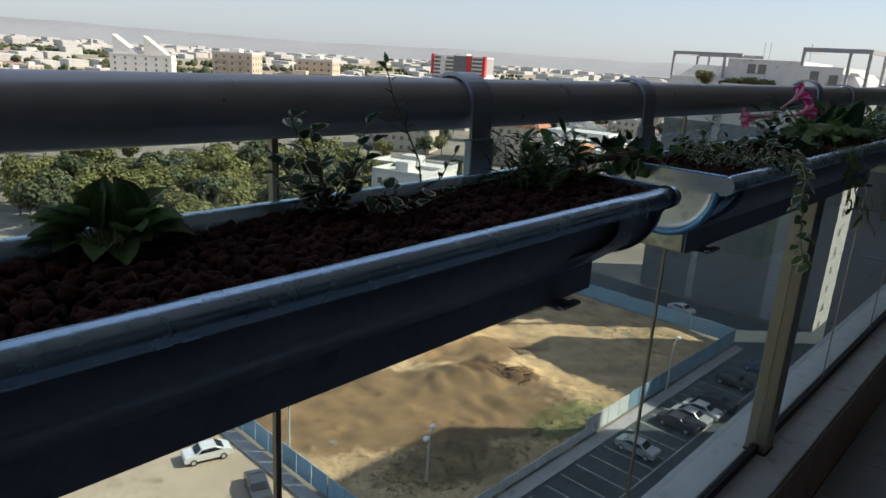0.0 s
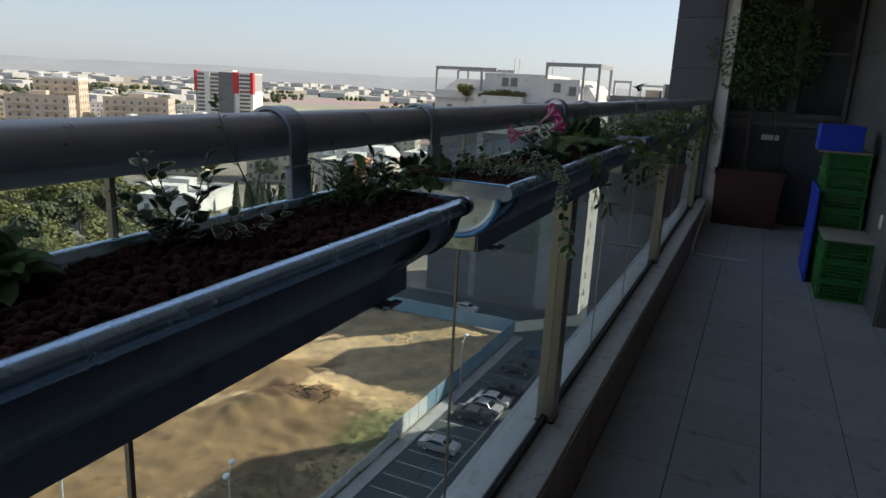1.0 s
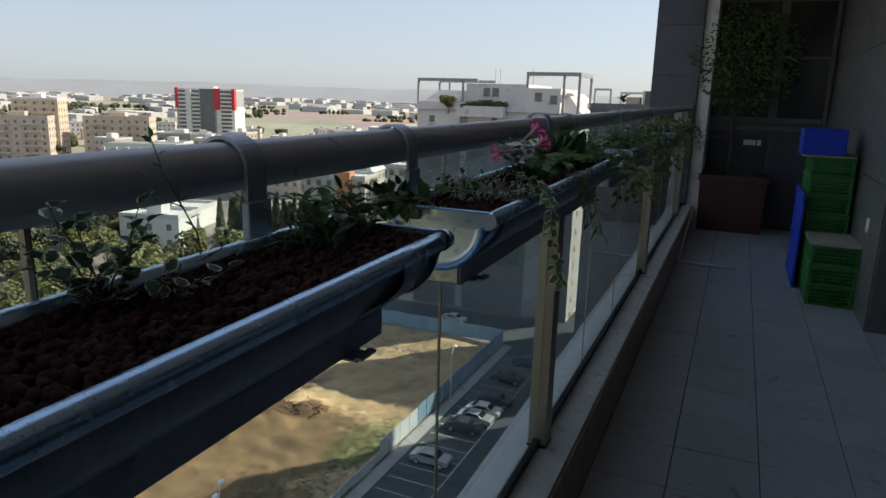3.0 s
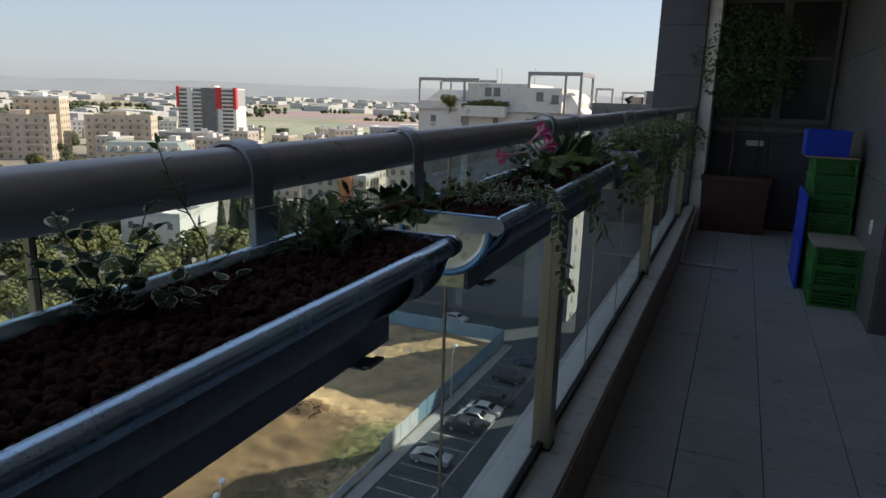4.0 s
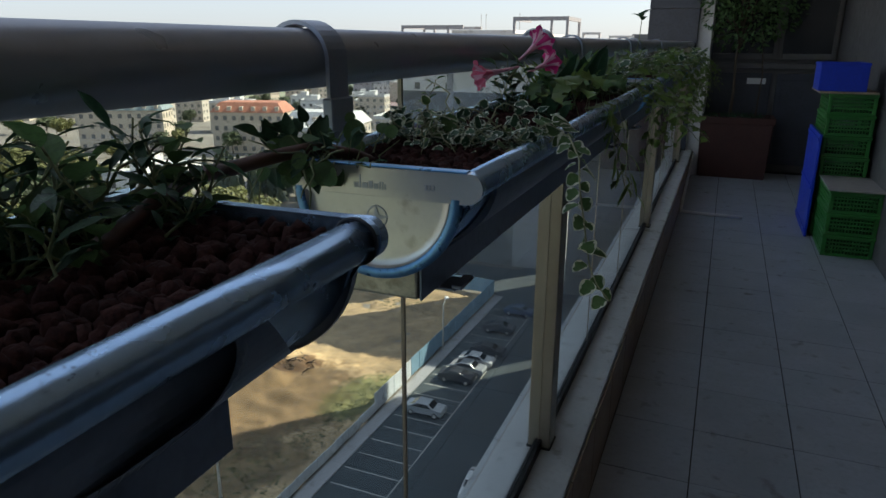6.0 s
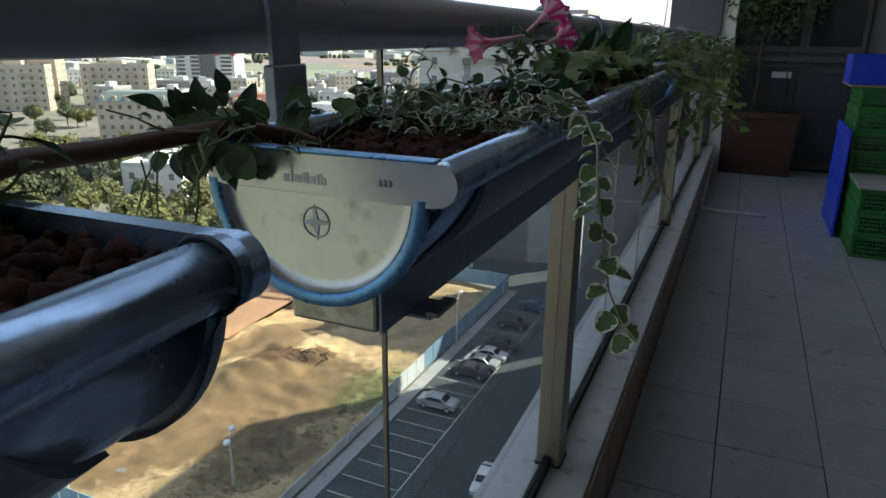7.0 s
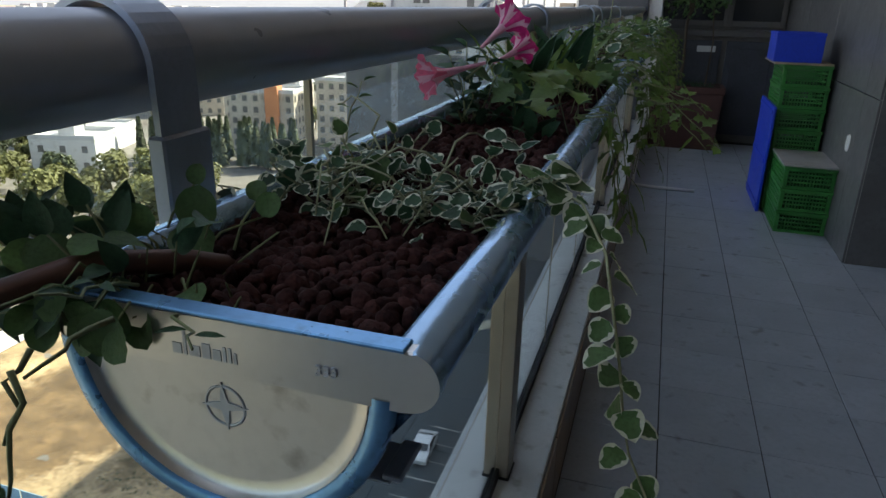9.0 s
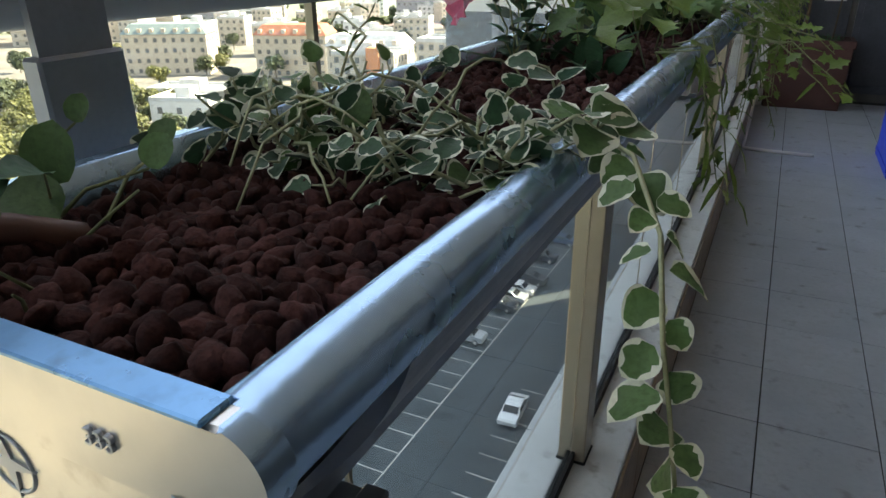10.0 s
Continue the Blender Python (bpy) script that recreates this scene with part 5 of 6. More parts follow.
def wiggle(a, b, n, amp, sag=0.0):
    a, b = Vector(a), Vector(b)
    out = []
    for k in range(n + 1):
        t = k / n
        q = a.lerp(b, t) + Vector((R3.uniform(-1, 1), R3.uniform(-1, 1), R3.uniform(-1, 1))) * amp * math.sin(math.pi * min(1, t + 0.15))
        q.z += sag * 4 * t * (1 - t)
        out.append(q)
    return out


# first planter: broad dark leaves
p = Plant("leafy_plant", "low plant with broad dark green leaves in lava stones", (0.115, 0.188, SZ - 0.01), 1)
for k in range(34):
    a = 2.4 * k
    el = 0.3 + 1.1 * R3.random()
    d = Vector((math.cos(a) * math.cos(el), math.sin(a) * math.cos(el), math.sin(el)))
    b = p.root + Vector((0.01 * math.cos(a), 0.012 * math.sin(a), 0.008))
    e = b + d * 0.018
    p.stem([p.root, b, e], 0.0022)
    p.leaf("broad", e, d, R3.uniform(0.022, 0.034), (0.3 * math.cos(a), 0.3 * math.sin(a), 1))
p.done()
# variegated bush
p = Plant("variegated_shrub", "small shrub with cream-edged green leaves in lava stones", (0.120, 0.385, SZ - 0.01), 2, "stembrown")
for tip in ((0.108, 0.345, 1.540), (0.112, 0.365, 1.522), (0.085, 0.335, 1.508), (0.118, 0.425, 1.526), (0.110, 0.440, 1.508), (0.135, 0.400, 1.500), (0.095, 0.385, 1.500), (0.130, 0.360, 1.492), (0.075, 0.345, 1.485)):
    p.spray("varieg", wiggle(p.root, tip, 6, 0.006), 0.0105, 0.0165, 0.005, jitter=0.6, r=0.0011)
for tip in ((0.165, 0.455, 1.465), (0.155, 0.42, 1.470), (0.10, 0.35, 1.475), (0.165, 0.49, 1.462), (0.15, 0.44, 1.468)):
    p.spray("varieg", wiggle(p.root + Vector((0.02, 0.02, 0.0)), tip, 4, 0.006), 0.015, 0.017, 0.006)
p.done()
# thin tall sprout
p = Plant("tall_sprout", "thin upright sprout with few small leaves", (0.075, 0.547, SZ - 0.01), 3)
p.spray("small", [p.root, (0.077, 0.538, 1.48), (0.080, 0.514, 1.515), (0.083, 0.490, 1.55), (0.086, 0.474, 1.586)], 0.013, 0.010, 0.003, jitter=0.6)
for a, b in (((0.080, 0.517, 1.512), (0.06, 0.472, 1.54)), ((0.080, 0.512, 1.517), (0.085, 0.505, 1.555)), ((0.082, 0.497, 1.54), (0.06, 0.477, 1.552))):
    p.stem([a, Vector(a).lerp(Vector(b), 0.5) + Vector((0, 0, -0.003)), b], 0.0008)
p.spray("narrow", wiggle(p.root, (0.10, 0.577, 1.495), 4, 0.005), 0.012, 0.020, 0.004)
p.leaf("small", (0.086, 0.474, 1.586), (0.1, -0.1, 1), 0.011, (1, 0, 0))
p.leaf("small", (0.086, 0.474, 1.582), (-0.3, -0.6, 0.5), 0.010, (1, 0, 0.3))
p.done()
# dense trailing plant at the end of the first planter, runners to the next
p = Plant("trailing_plant", "dense dark trailing plant with narrow leaves in lava stones", (0.125, 0.690, SZ - 0.01), 4)
for k in range(40):
    x, y = R3.uniform(0.085, 0.165), R3.uniform(0.635, 0.785)
    tip = (x + R3.uniform(-0.035, 0.03), y + R3.uniform(-0.045, 0.05), SZ + R3.uniform(0.02, 0.066))
    p.spray("narrow" if k % 4 else "small", wiggle((x, y, SZ - 0.006), tip, 4, 0.007), 0.0100, 0.024, 0.005, jitter=0.6)
for a, b, z in (((0.125, 0.74, SZ + 0.015), (0.130, 0.83, 1.478), 0.012), ((0.12, 0.73, SZ + 0.02), (0.11, 0.82, 1.484), 0.012)):
    p.spray("narrow", wiggle(a, b, 7, 0.006, z), 0.015, 0.026, 0.004, jitter=0.7, r=0.0014)
# bare brown runner roots dangling in the gap between the planters
for a, b in (((0.155, 0.90, 1.470), (0.160, 0.885, 1.432)), ((0.150, 0.91, 1.472), (0.143, 0.90, 1.440)), ((0.165, 0.93, 1.475), (0.158, 0.90, 1.468))):
    p.stem(wiggle(a, b, 5, 0.003), 0.0012)
p.done()

# second planter: round-leaved plant over the cap
p = Plant("round_leaf_plant", "plant with large round green leaves spilling over the planter's end", (0.115, 1.045, SZ - 0.01), 5)
for x, y, z, dx, dy, dz, s, kind in (
        (0.075, 1.00, 1.475, -0.5, -0.6, 0.1, 0.036, "ovate"), (0.062, 1.02, 1.495, -0.4, -0.3, 0.7, 0.038, "ovate"), (0.085, 1.01, 1.505, 0.0, -0.3, 0.9, 0.036, "ovate"), (0.10, 0.985, 1.47, 0.1, -0.9, -0.35, 0.036, "round"),
        (0.085, 0.975, 1.465, -0.3, -0.7, -0.6, 0.034, "round"), (0.105, 1.03, 1.50, 0.2, 0.1, 0.8, 0.036, "ovate"),
        (0.07, 1.05, 1.50, -0.5, 0.2, 0.5, 0.038, "ovate"), (0.13, 1.04, 1.485, 0.5, 0.0, 0.5, 0.032, "ovate"), (0.112, 1.079, 1.470, 0.1, 0.0, 0.95, 0.042, "round"), (0.089, 1.109, 1.488, 0.2, 0.2, 0.9, 0.022, "round"),
        (0.14, 1.10, 1.475, 0.3, 0.3, 0.8, 0.026, "round"), (0.12, 1.125, 1.475, -0.2, 0.4, 0.8, 0.024, "round"), (0.095, 1.06, 1.48, -0.2, -0.2, 0.8, 0.032, "round"), (0.055, 1.03, 1.47, -0.9, 0.1, 0.1, 0.034, "ovate"),
        (0.05, 1.00, 1.46, -0.8, -0.4, -0.2, 0.034, "round"), (0.15, 1.02, 1.47, 0.6, -0.4, 0.1, 0.026, "round"), (0.09, 1.03, 1.52, -0.1, -0.4, 0.8, 0.03, "ovate"), (0.12, 1.01, 1.485, 0.1, -0.7, 0.3, 0.032, "ovate"),
        (0.163, 1.208, 1.468, 0.0, 0.1, 0.98, 0.036, "round")):
    base = Vector((0.115 + R3.uniform(-0.02, 0.02), min(y, 1.05) + R3.uniform(0, 0.03), SZ - 0.005)) if y < 1.15 else Vector((0.16, 1.19, SZ - 0.005))
    q = Vector((x, y, SZ + (z - SZ) * (0.62 if y < 1.07 else 0.85)))
    p.stem([base, base.lerp(q, 0.55) + Vector((0, 0, 0.008)), q], 0.0011)
    p.leaf(kind, q, (dx, dy, dz), s * (0.58 if dz > 0 else 0.44), (0.35, -0.9, 0.5) if dz > 0.45 else (0.2, -0.5, 0.9))
for k in range(34):
    q = Vector((R3.uniform(0.045, 0.135), R3.uniform(1.005, 1.075), SZ + R3.uniform(0.008, 0.036)))
    p.stem([(0.115 + R3.uniform(-0.02, 0.02), max(1.0, q.y) + R3.uniform(0, 0.02), SZ - 0.005), q], 0.0009)
    p.leaf(R3.choice(("ovate", "round", "ovate")), q, (R3.uniform(-0.8, 0.4), R3.uniform(-0.9, 0.5), R3.uniform(0.0, 0.8)), R3.uniform(0.016, 0.025), (R3.uniform(-0.2, 0.6), -0.5, 0.8))
for k in range(10):
    a = Vector((R3.uniform(0.11, 0.17), R3.uniform(1.02, 1.07), SZ))
    p.stem(wiggle(a, a + Vector((R3.uniform(0.0, 0.05), R3.uniform(-0.04, 0.02), R3.uniform(0.0, 0.03))), 3, 0.003), 0.0009)
for a, b in (((0.11, 1.0, 1.462), (0.125, 0.90, 1.495)), ((0.13, 1.01, 1.462), (0.17, 0.93, 1.500)), ((0.14, 1.02, 1.455), (0.205, 0.955, 1.475))):
    p.spray("narrow", wiggle(a, b, 5, 0.006), 0.030, 0.013, 0.003, r=0.0010)
for k in range(20):
    q = Vector((R3.uniform(0.070, 0.150), R3.uniform(0.985, 1.005), SZ + R3.uniform(0.004, 0.026)))
    p.stem([(0.115, 1.03, SZ), q + Vector((0, 0.01, 0.006)), q], 0.0009)
    p.leaf(R3.choice(("round", "ovate")), q, (R3.uniform(-0.6, 0.6), R3.uniform(-0.5, -0.1), R3.uniform(-1.0, -0.2)), R3.uniform(0.015, 0.022), (R3.uniform(-0.2, 0.4), -1, 0.3))
# tendrils hanging past the cap
for a, b in (((0.088, 0.972, 1.47), (0.058, 0.955, 1.395)), ((0.075, 0.975, 1.465), (0.080, 0.965, 1.375)), ((0.06, 0.975, 1.45), (0.075, 0.968, 1.40))):
    p.stem(wiggle(a, b, 5, 0.003), 0.0008)
    p.leaf("small", b, (0.2, -0.3, -0.8), 0.008)
p.done().matrix_basis.translation += Vector((-0.012, -0.020, -0.007))

# variegated creeper across the planter with a hanging vine
p = Plant("variegated_creeper", "creeping plant with white-edged leaves and a long hanging vine", (0.175, 1.19, SZ - 0.01), 6, "stempale")
for k in range(60):
    x, y = R3.uniform(0.085, 0.258), 1.135 + R3.uniform(0.0, 0.11)
    y += 0.02 * math.sin(x * 60)
    a = Vector((x, y, SZ - 0.004))
    b = a + Vector((R3.uniform(-0.035, 0.045), R3.uniform(-0.05, 0.04), R3.uniform(0.006, 0.042)))
    b.x, b.y = min(b.x, 0.272), max(b.y, 1.125)
    p.spray("varieg" if k % 4 else "vine", wiggle(a, b, 4, 0.006), 0.0112, 0.0152, 0.006, jitter=1.2)
for a, b, z in (((0.17, 1.19, SZ), (0.09, 1.26, 1.50), 0.03), ((0.12, 1.19, SZ + 0.02), (0.15, 1.10, 1.462), 0.02), ((0.21, 1.21, SZ + 0.015), (0.14, 1.13, 1.468), 0.02), ((0.23, 1.20, SZ + 0.01), (0.20, 1.11, 1.452), 0.02), ((0.10, 1.16, SZ + 0.02), (0.19, 1.14, 1.472), 0.012), ((0.18, 1.20, SZ), (0.21, 1.29, 1.46), 0.035), ((0.13, 1.17, SZ), (0.19, 1.11, 1.449), 0.012), ((0.15, 1.17, SZ + 0.01), (0.16, 1.09, 1.448), 0.02)):
    p.stem(wiggle(a, b, 6, 0.006, z), 0.0011)
p.spray("small", wiggle((0.09, 1.25, 1.455), (0.06, 1.36, 1.505), 5, 0.004), 0.016, 0.015, 0.003)
p.spray("vine", [(0.235, 1.19, 1.452), (0.262, 1.20, 1.472), (0.283, 1.195, 1.462)], 0.008, 0.024, 0.004)
vine_pts = [(0.265, 1.215, 1.462), (0.292, 1.18, 1.462), (0.312, 1.14, 1.445), (0.322, 1.10, 1.425), (0.328, 1.095, 1.40), (0.332, 1.10, 1.372), (0.338, 1.09, 1.352), (0.350, 1.07, 1.340), (0.365, 1.055, 1.332)]
p.spray("vine", vine_pts, 0.0092, 0.0168, 0.003, up=-0.1, spread=1.1, jitter=0.75, r=0.0012)
p.done()

# petunia with pink trumpet flowers
p = Plant("petunia", "petunia with bright pink trumpet flowers and small leaves", (0.125, 1.50, SZ - 0.01), 7)
for tip in ((0.115, 1.45, 1.53), (0.12, 1.50, 1.535), (0.13, 1.56, 1.525), (0.11, 1.47, 1.50), (0.15, 1.52, 1.50), (0.10, 1.55, 1.51)):
    p.spray("ovate", wiggle(p.root, tip, 5, 0.006), 0.0105, 0.022, 0.003, jitter=0.5)


def trumpet(p, throat, mouth, size, seed, mats=("pink", "pinkpale")):
    """A trumpet flower: pale tube from throat to mouth and five ruffled lobes."""
    r = random.Random(seed)
    t, m = Vector(throat) - p.root, Vector(mouth) - p.root
    d = (m - t).normalized()
    a = d.cross(Vector((0, 0, 1))).normalized()
    b = d.cross(a)
    bm = bmesh.new()
    n, rings = 30, []
    for f, rad, off in ((0.0, 0.10, 0), (0.35, 0.14, 0), (0.7, 0.26, 0), (0.88, 0.5, 0), (1.0, 0.85, 0.0), (1.02, 1.15, -0.02)):
        ring = []
        for k in range(n):
            an = 2 * math.pi * k / n
            w = 1 + (0.16 * math.cos(5 * an) + r.uniform(-0.06, 0.06)) * (f > 0.8)
            ruffle = (0.12 * math.sin(10 * an + 1) + r.uniform(-0.05, 0.05)) * size * (f > 0.9)
            ring.append(bm.verts.new(t + (m - t) * f + (a * math.cos(an) + b * math.sin(an)) * rad * size * w + d * ruffle))
        rings.append(ring)
    for i, (u, v) in enumerate(zip(rings, rings[1:])):
        for k in range(n):
            fc = bm.faces.new((u[k], u[(k + 1) % n], v[(k + 1) % n], v[k]))
            fc.material_index = 1 if i < 2 or (i in (2, 3) and k % 6 in (0, 1, 2)) or (i == 4 and k % 6 == 1) else 0
    part("flower", bm, [M[x] for x in mats], p.o, "bright pink ruffled trumpet flower", smooth=True)


trumpet(p, (0.165, 1.410, 1.522), (0.124, 1.362, 1.511), 0.0160, 1, ("rose", "pinkpale"))
trumpet(p, (0.12, 1.56, 1.525), (0.145, 1.60, 1.556), 0.021, 2)
trumpet(p, (0.125, 1.60, 1.505), (0.150, 1.655, 1.520), 0.017, 3)
p.stem([(0.13, 1.47, 1.50), (0.165, 1.410, 1.522)], 0.0015)
p.stem([(0.12, 1.53, 1.50), (0.12, 1.56, 1.525)], 0.0015)
p.stem([(0.125, 1.55, 1.49), (0.125, 1.60, 1.505)], 0.0015)
p.done()
# light green lobed ivy
p = Plant("ivy", "light green lobed ivy leaves beside the petunia", (0.185, 1.58, SZ - 0.01), 8)
for k in range(34):
    x, y = R3.uniform(0.12, 0.25), R3.uniform(1.47, 1.78)
    z = SZ + R3.uniform(0.015, 0.055)
    q = Vector((x, y, z))
    p.stem([(x + R3.uniform(-0.02, 0.02), y + R3.uniform(0.0, 0.03), SZ - 0.004), q - Vector((0, 0, 0.006)), q], 0.0008)
    p.leaf("lobed" if k % 3 == 0 else "lobedgreen", q, (R3.uniform(-0.5, 0.8), R3.uniform(-1, 0.4), R3.uniform(-0.2, 0.4)), R3.uniform(0.028, 0.046), (0.3, -0.5, 0.9))
for k in range(26):
    x, y = R3.uniform(0.10, 0.22), R3.uniform(1.43, 1.66)
    a = Vector((x, y, SZ - 0.004))
    p.leaf("narrow", a, (R3.uniform(-0.5, 0.5), R3.uniform(-0.8, 0.1), R3.uniform(0.3, 1.0)), R3.uniform(0.035, 0.06))
p.spray("lobed", [(0.24, 1.56, 1.455), (0.272, 1.55, 1.462), (0.286, 1.55, 1.43), (0.290, 1.56, 1.38), (0.30, 1.58, 1.33)], 0.015, 0.022, 0.007, up=-0.2, jitter=0.5)
p.spray("narrowlight", [(0.24, 1.60, 1.455), (0.275, 1.60, 1.465), (0.29, 1.59, 1.42), (0.31, 1.63, 1.30)], 0.020, 0.045, 0.004, up=-0.4, jitter=0.5)
p.spray("narrowlight", [(0.235, 1.54, 1.455), (0.274, 1.535, 1.46), (0.287, 1.53, 1.40), (0.292, 1.53, 1.36)], 0.018, 0.04, 0.004, up=-0.4, jitter=0.5)
p.done()
# upright grassy tuft
p = Plant("grass_tuft", "upright thin light green tuft", (0.13, 1.83, SZ - 0.01), 9)
for k in range(70):
    a = Vector((R3.uniform(0.10, 0.20), R3.uniform(1.72, 1.95), SZ - 0.004))
    p.leaf("narrowlight" if k % 2 else "narrow", a, (R3.uniform(-0.35, 0.35), R3.uniform(-0.4, 0.3), 1), R3.uniform(0.06, 0.115))
p.done()

# bushy trailing plants in the further planters, spilling over the bead
for i, (ya, yb, n, seed) in enumerate(((1.86, 2.20, 34, 21), (2.38, 2.90, 44, 22), (2.90, 3.55, 40, 23), (3.78, 4.35, 34, 24), (4.35, 4.95, 30, 25))):
    yc = (ya + yb) / 2
    p = Plant("trailing_bush", "bushy green trailing plant spilling over its planter", (0.165, yc, SZ - 0.01), seed, group="trailing bushes")
    for k in range(n):
        a = Vector((R3.uniform(0.10, 0.235), R3.uniform(ya, yb), SZ - 0.004))
        b = a + Vector((R3.uniform(-0.05, 0.07), R3.uniform(-0.09, 0.09), R3.uniform(0.02, 0.085)))
        p.spray(("lobed", "narrowlight", "lobed", "small", "lobed", "varieg")[k % 6], wiggle(a, b, 4, 0.012), 0.018, 0.026, 0.007, jitter=0.7)
    for k in range(n // 4):
        y = R3.uniform(ya, yb)
        x1 = R3.uniform(0.285, 0.345)
        pts = [(0.21, y, SZ), (0.262, y, SZ + 0.025), (min(x1, 0.30), y + R3.uniform(-0.03, 0.03), SZ + 0.005), (x1, y + R3.uniform(-0.06, 0.04), SZ - R3.uniform(0.02, 0.06)), (x1 + R3.uniform(-0.01, 0.03), y + R3.uniform(-0.1, 0.04), SZ - R3.uniform(0.05, 0.14))]
        p.spray(("lobed", "narrowlight", "lobed")[k % 3], pts, 0.016, 0.020, 0.006, up=-0.1, jitter=0.7)
    if i == 0:
        p.spray("lobed", wiggle((0.27, 1.90, 1.44), (0.414, 1.795, 1.38), 6, 0.008, 0.02), 0.013, 0.021, 0.005, jitter=0.5)
        p.spray("lobed", wiggle((0.28, 1.95, 1.44), (0.39, 1.87, 1.42), 5, 0.008, 0.02), 0.013, 0.021, 0.005, jitter=0.5)
        p.spray("narrowlight", wiggle((0.30, 1.90, 1.43), (0.40, 1.83, 1.37), 5, 0.008, 0.01), 0.02, 0.035, 0.004, jitter=0.4)
    if i == 1:
        p.stem([(0.15, 2.64, SZ), (0.165, 2.655, 1.55), (0.168, 2.661, 1.63)], 0.002)
        for k in range(6):
            an = k * 1.05
            p.leaf("ovate", (0.168, 2.661, 1.63 - 0.004 * k), (math.cos(an), math.sin(an), 0.7), 0.032, (0, 0, 1))
    p.done()

# irrigation pipe bridging the planters
pp = thing("irrigation_pipe", "brown flexible irrigation pipe bridging two planters", "pipe", pose(0.12, 0.9, 1.47))
bm = bmesh.new()
tube(bm, [Vector(v) - Vector((0.12, 0.9, 1.47)) for v in ((0.16, 0.62, 1.434), (0.145, 0.70, 1.447), (0.118, 0.79, 1.463), (0.100, 0.835, 1.4655), (0.084, 0.90, 1.461), (0.082, 0.95, 1.462), (0.095, 0.99, 1.465), (0.115, 1.03, 1.455), (0.13, 1.07, 1.437))], 0.0062, 12)
part("hose", bm, M["pipe"], pp, smooth=True)

# the potted tree
p = Plant("potted_tree", "bushy dark green tree on a thin trunk in the terracotta pot", (0.50, 9.42, 0.70), 31, "bark")
p.stem([p.root, (0.51, 9.42, 1.0), (0.49, 9.43, 1.35), (0.52, 9.42, 1.75)], 0.022, 0.6)
p.stem([(0.78, 9.40, 0.70), (0.80, 9.41, 1.2), (0.74, 9.41, 1.7)], 0.010, 0.6)
for k in range(26):
    a = 2.399 * k
    rr = 0.52 * math.sqrt((k + 0.5) / 26)
    top = Vector((0.51 + rr * math.cos(a), 9.40 + 0.55 * rr * math.sin(a), 2.10 + R3.uniform(-0.45, 0.62)))
    p.stem([(0.51, 9.42, 1.45 + 0.25 * R3.random()), (0.51 + 0.4 * rr * math.cos(a), 9.42 + 0.25 * rr * math.sin(a), 0.5 * (1.6 + top.z)), top], 0.007, 0.3)
vs, fs = [], []
for k in range(3000):
    while True:
        q = Vector((R3.uniform(-1, 1), R3.uniform(-1, 1), R3.uniform(-1, 1)))
        f = 1 + 0.22 * noise.noise((q.x * 2.2, q.y * 2.2, q.z * 2.2 + 5))
        if 0.35 < q.length < f:
            break
    c = Vector((0.54 + 0.68 * q.x, 9.38 + 0.34 * q.y, 2.14 + 0.66 * q.z)) - p.root
    d = (Vector((q.x, q.y, q.z * 0.4)) + Vector((R3.uniform(-1, 1), R3.uniform(-1, 1), R3.uniform(-1, 0.4)))).normalized()
    s = d.cross(Vector((R3.uniform(-1, 1), R3.uniform(-1, 1), R3.uniform(-1, 1)))).normalized()
    L0, w = R3.uniform(0.045, 0.075), R3.uniform(0.012, 0.018)
    i = len(vs)
    vs += [c, c + d * L0 * 0.45 + s * w, c + d * L0, c + d * L0 * 0.45 - s * w]
    fs.append((i, i + 1, i + 2, i + 3))
me = bpy.data.meshes.new("crown")
me.from_pydata([tuple(v) for v in vs], [], fs)
me.materials.append(M["leaf"])
part("crown", me, None, p.o)
p.done()
bm = bmesh.new()
for k in range(160):
    x, y = R3.uniform(0.16, 0.88), R3.uniform(9.21, 9.62)
    a = R3.uniform(0, 6.28)
    s = R3.uniform(0.03, 0.07)
    v = [bm.verts.new(c) for c in ((x, y, 0.706), (x + 0.012, y, 0.706), (x + s * 0.6 * math.cos(a), y + s * 0.6 * math.sin(a), 0.706 + s))]
    bm.faces.new(v)
tagged(part("pot_weeds", bm, M["leafdark"]), "low dark ground cover in the square pot", "weeds", kind="stuff")
# greenery on the white tower's roof terrace
for k, (x, z) in enumerate(((9.5, 37.3), (11, 37.4), (13, 37.3), (14.6, 37.5), (16, 37.5), (6.5, 37.9))):
    copy_thing(kinds[1], pose(-54.3 + x, 111.2, GZ0 + z - 1.1 - 1.6, 0, 0, 60 * k) @ Matrix.Scale(0.30 + 0.05 * (k % 3), 4))

# ---- lava stones ----


def stone_mesh(seed):
    r = random.Random(seed)
    bm = bmesh.new()
    bmesh.ops.create_icosphere(bm, subdivisions=2 if seed < 100 else 1, radius=1)
    o = Vector((seed * 3.1, seed * 1.7, 0))
    for v in bm.verts:
        v.co *= 1 + 0.45 * noise.noise(v.co * 1.15 + o) + 0.11 * noise.noise(v.co * 2.6 + o)
    return finish(bm, M["lava"], True)


STONES = [stone_mesh(s) for s in range(7)]


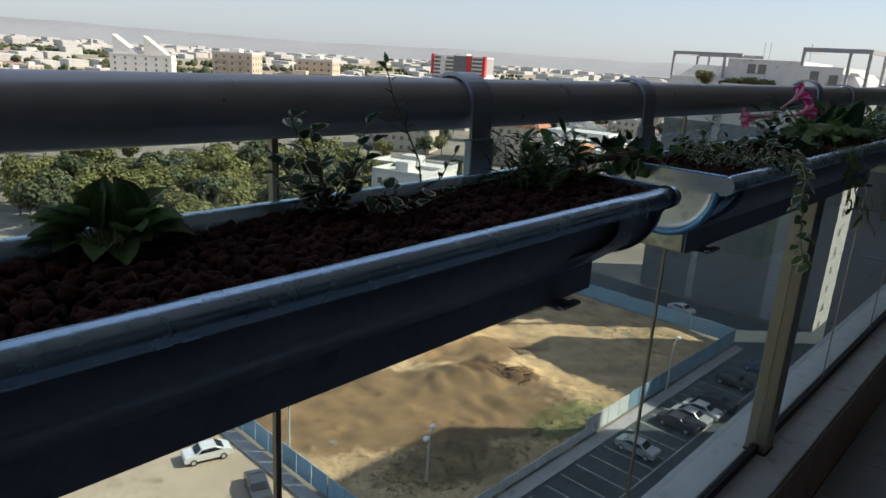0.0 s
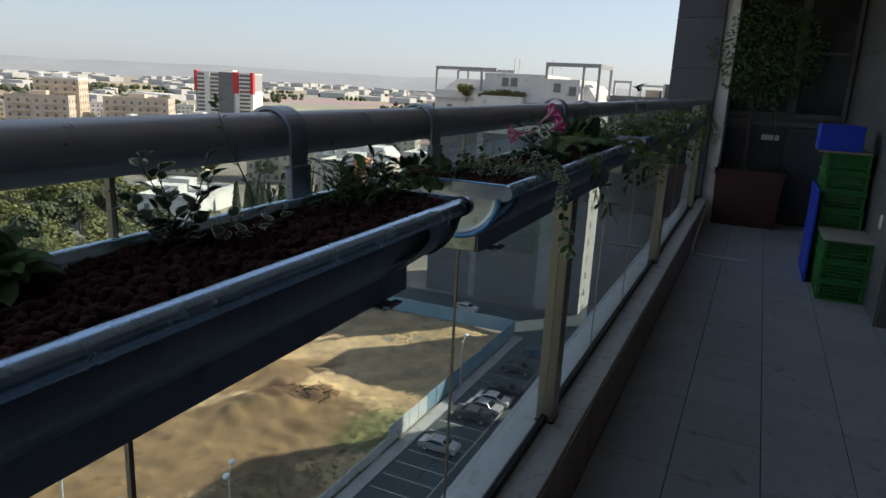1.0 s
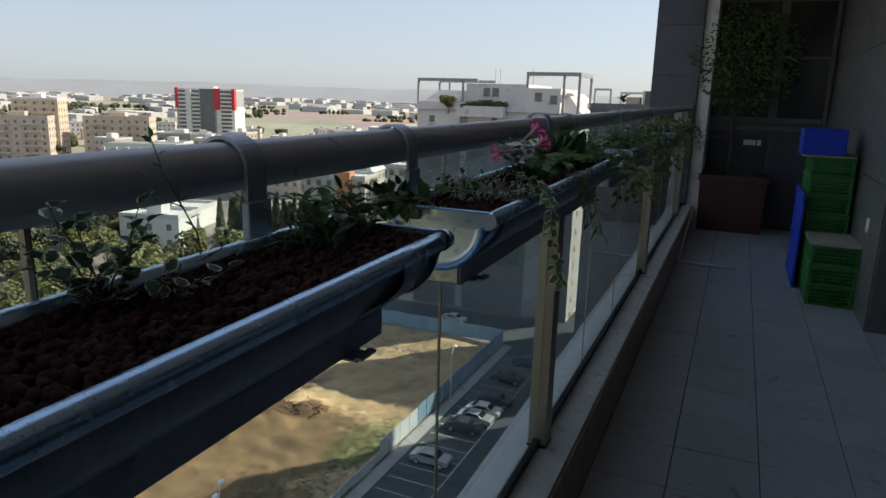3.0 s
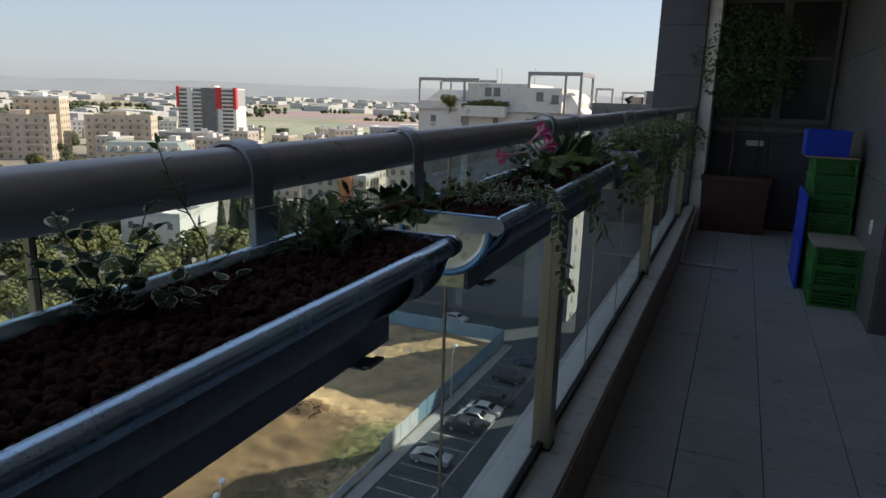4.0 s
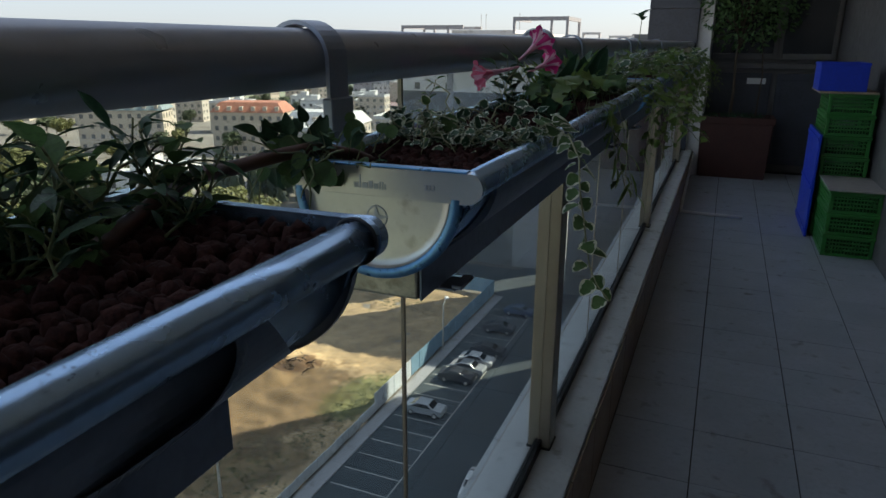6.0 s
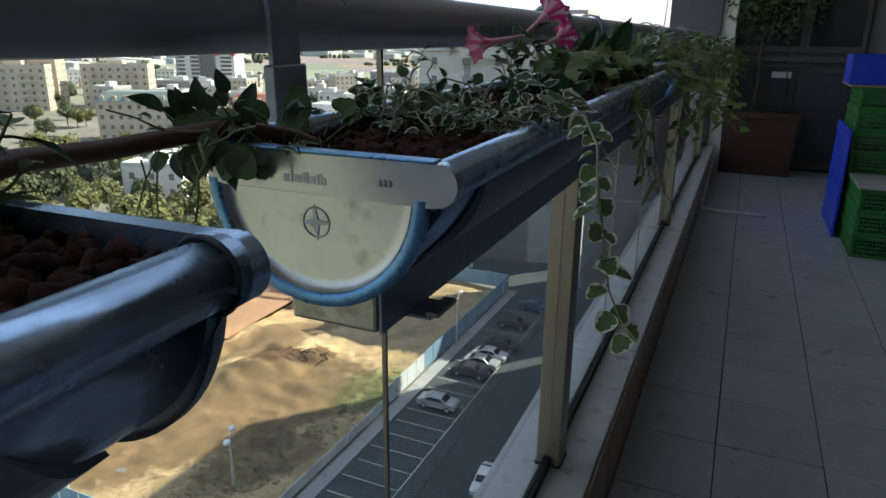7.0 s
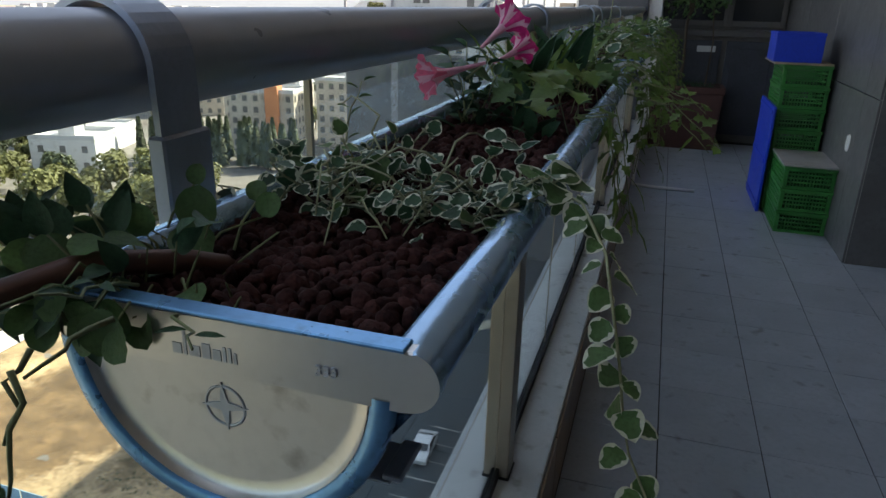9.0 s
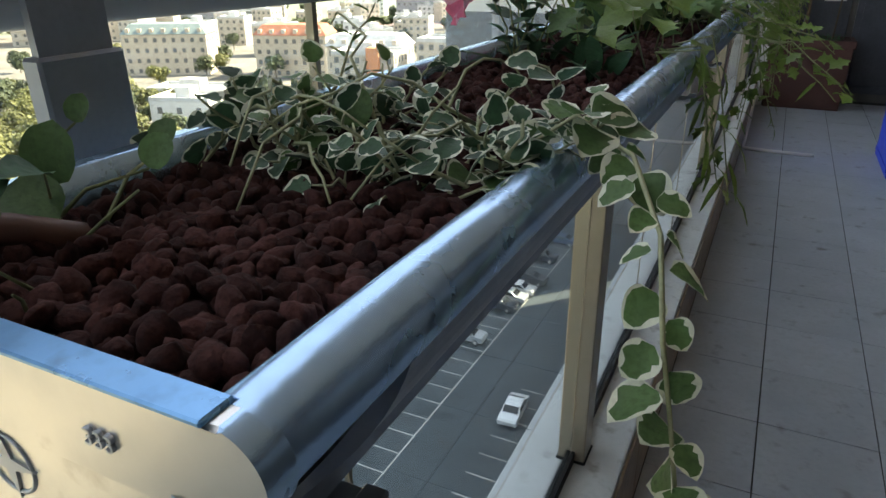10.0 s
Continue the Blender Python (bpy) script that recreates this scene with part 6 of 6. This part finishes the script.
def stones(y0, y1, label, singles=0, pitch=0.0118, size=0.0077):
    """Lava stones heaped in a trough: singles as parts, the rest joined."""
    g = thing("lava_stones", label, "gravel", first_pose(y0) if y0 < 0.5 else hang(y0) @ pose(GX, y0, GZ), kind="stuff")
    r = random.Random(int(y0 * 100))
    part("bed", boxes((-0.070, 0.072, 0.012, y1 - y0 - 0.012, -0.03, -0.004)), M["soil"], g)
    spots = []
    y = y0 + 0.013
    while y < y1 - 0.012:
        x = -0.070
        while x < 0.073:
            spots.append((x + r.uniform(-0.3, 0.3) * pitch, y - y0 + r.uniform(-0.3, 0.3) * pitch, r.uniform(-0.004, 0.0045) + 0.0045))
            x += pitch * r.uniform(0.85, 1.2)
        y += pitch * 0.86
    bm = bmesh.new()
    verts, faces = [], []
    for k, s in enumerate(spots):
        m = pose(*s, r.uniform(0, 360), r.uniform(0, 360), r.uniform(0, 360)) @ Matrix.Diagonal((*[size * r.uniform(0.6, 1.5) for _ in range(3)], 1))
        if k < singles:
            part("stone", r.choice(STONES), None, g, at=m)
        else:
            src = STONES[r.randrange(7)] if singles and k < 1500 else STONES_LOW[r.randrange(5)]
            i = len(verts)
            verts += [tuple(m @ v.co) for v in src.vertices]
            faces += [tuple(i + q for q in f.vertices) for f in src.polygons]
    if faces:
        me = bpy.data.meshes.new("stone_fill")
        me.from_pydata(verts, [], faces)
        me.materials.append(M["lava"])
        me.polygons.foreach_set("use_smooth", [True] * len(faces))
        tagged(part("stone_fill", me, None, g), kind="stuff")
    return g


STONES_LOW = [stone_mesh(100 + s) for s in range(5)]
stones(-0.62, 0.81, "dark red lava stones filling a planter", pitch=0.0088, size=0.0060)
stones(0.99, 2.20, "dark red lava stones filling a planter", singles=300, pitch=0.0069, size=0.0046)
stones(2.36, 3.585, "dark red lava stones filling a planter", pitch=0.016, size=0.011)
stones(3.745, 4.97, "dark red lava stones filling a planter", pitch=0.02, size=0.013)

# ---- floor tiles ----
def tile_rows():
    tw, tl = 0.375, 0.385
    me = finish(boxes((0.0025, tw - 0.0025, 0.0018, tl - 0.0018, -0.006, 0.0), bevel=0.001), M["tile"])
    cut = finish(boxes((0.051, tw - 0.0025, 0.0018, tl - 0.0018, -0.006, 0.0), bevel=0.001), M["tile"])
    for i in range(6):
        for j in range(33):
            x, y = 0.466 + tw * (i - 1), 3.555 + tl * (j - 16)
            if y < Y0 or y > Y1 - 0.2 or x > 2.2:
                continue
            part("floor_tile", cut if i == 0 else me, None, floor, at=pose(x, y, random.uniform(-0.0006, 0.0006)))


tile_rows()

# the balcony's own things lie on its skewed floor
for ob in [o for o in bpy.data.objects if o.parent is None]:
    if ob.name.split(".")[0] in ("floor", "kerb", "ceiling", "wall_side", "wall_socket", "wall_door", "door_1", "wall_rear", "wall_end", "window_1", "balcony_railing", "green_crate", "blue_crate", "grey_board", "plywood_board", "plastic_sheet", "white_trim_strip", "square_pot", "paper_notice", "potted_tree", "pot_weeds"):
        ob.matrix_basis = SKEW @ ob.matrix_basis
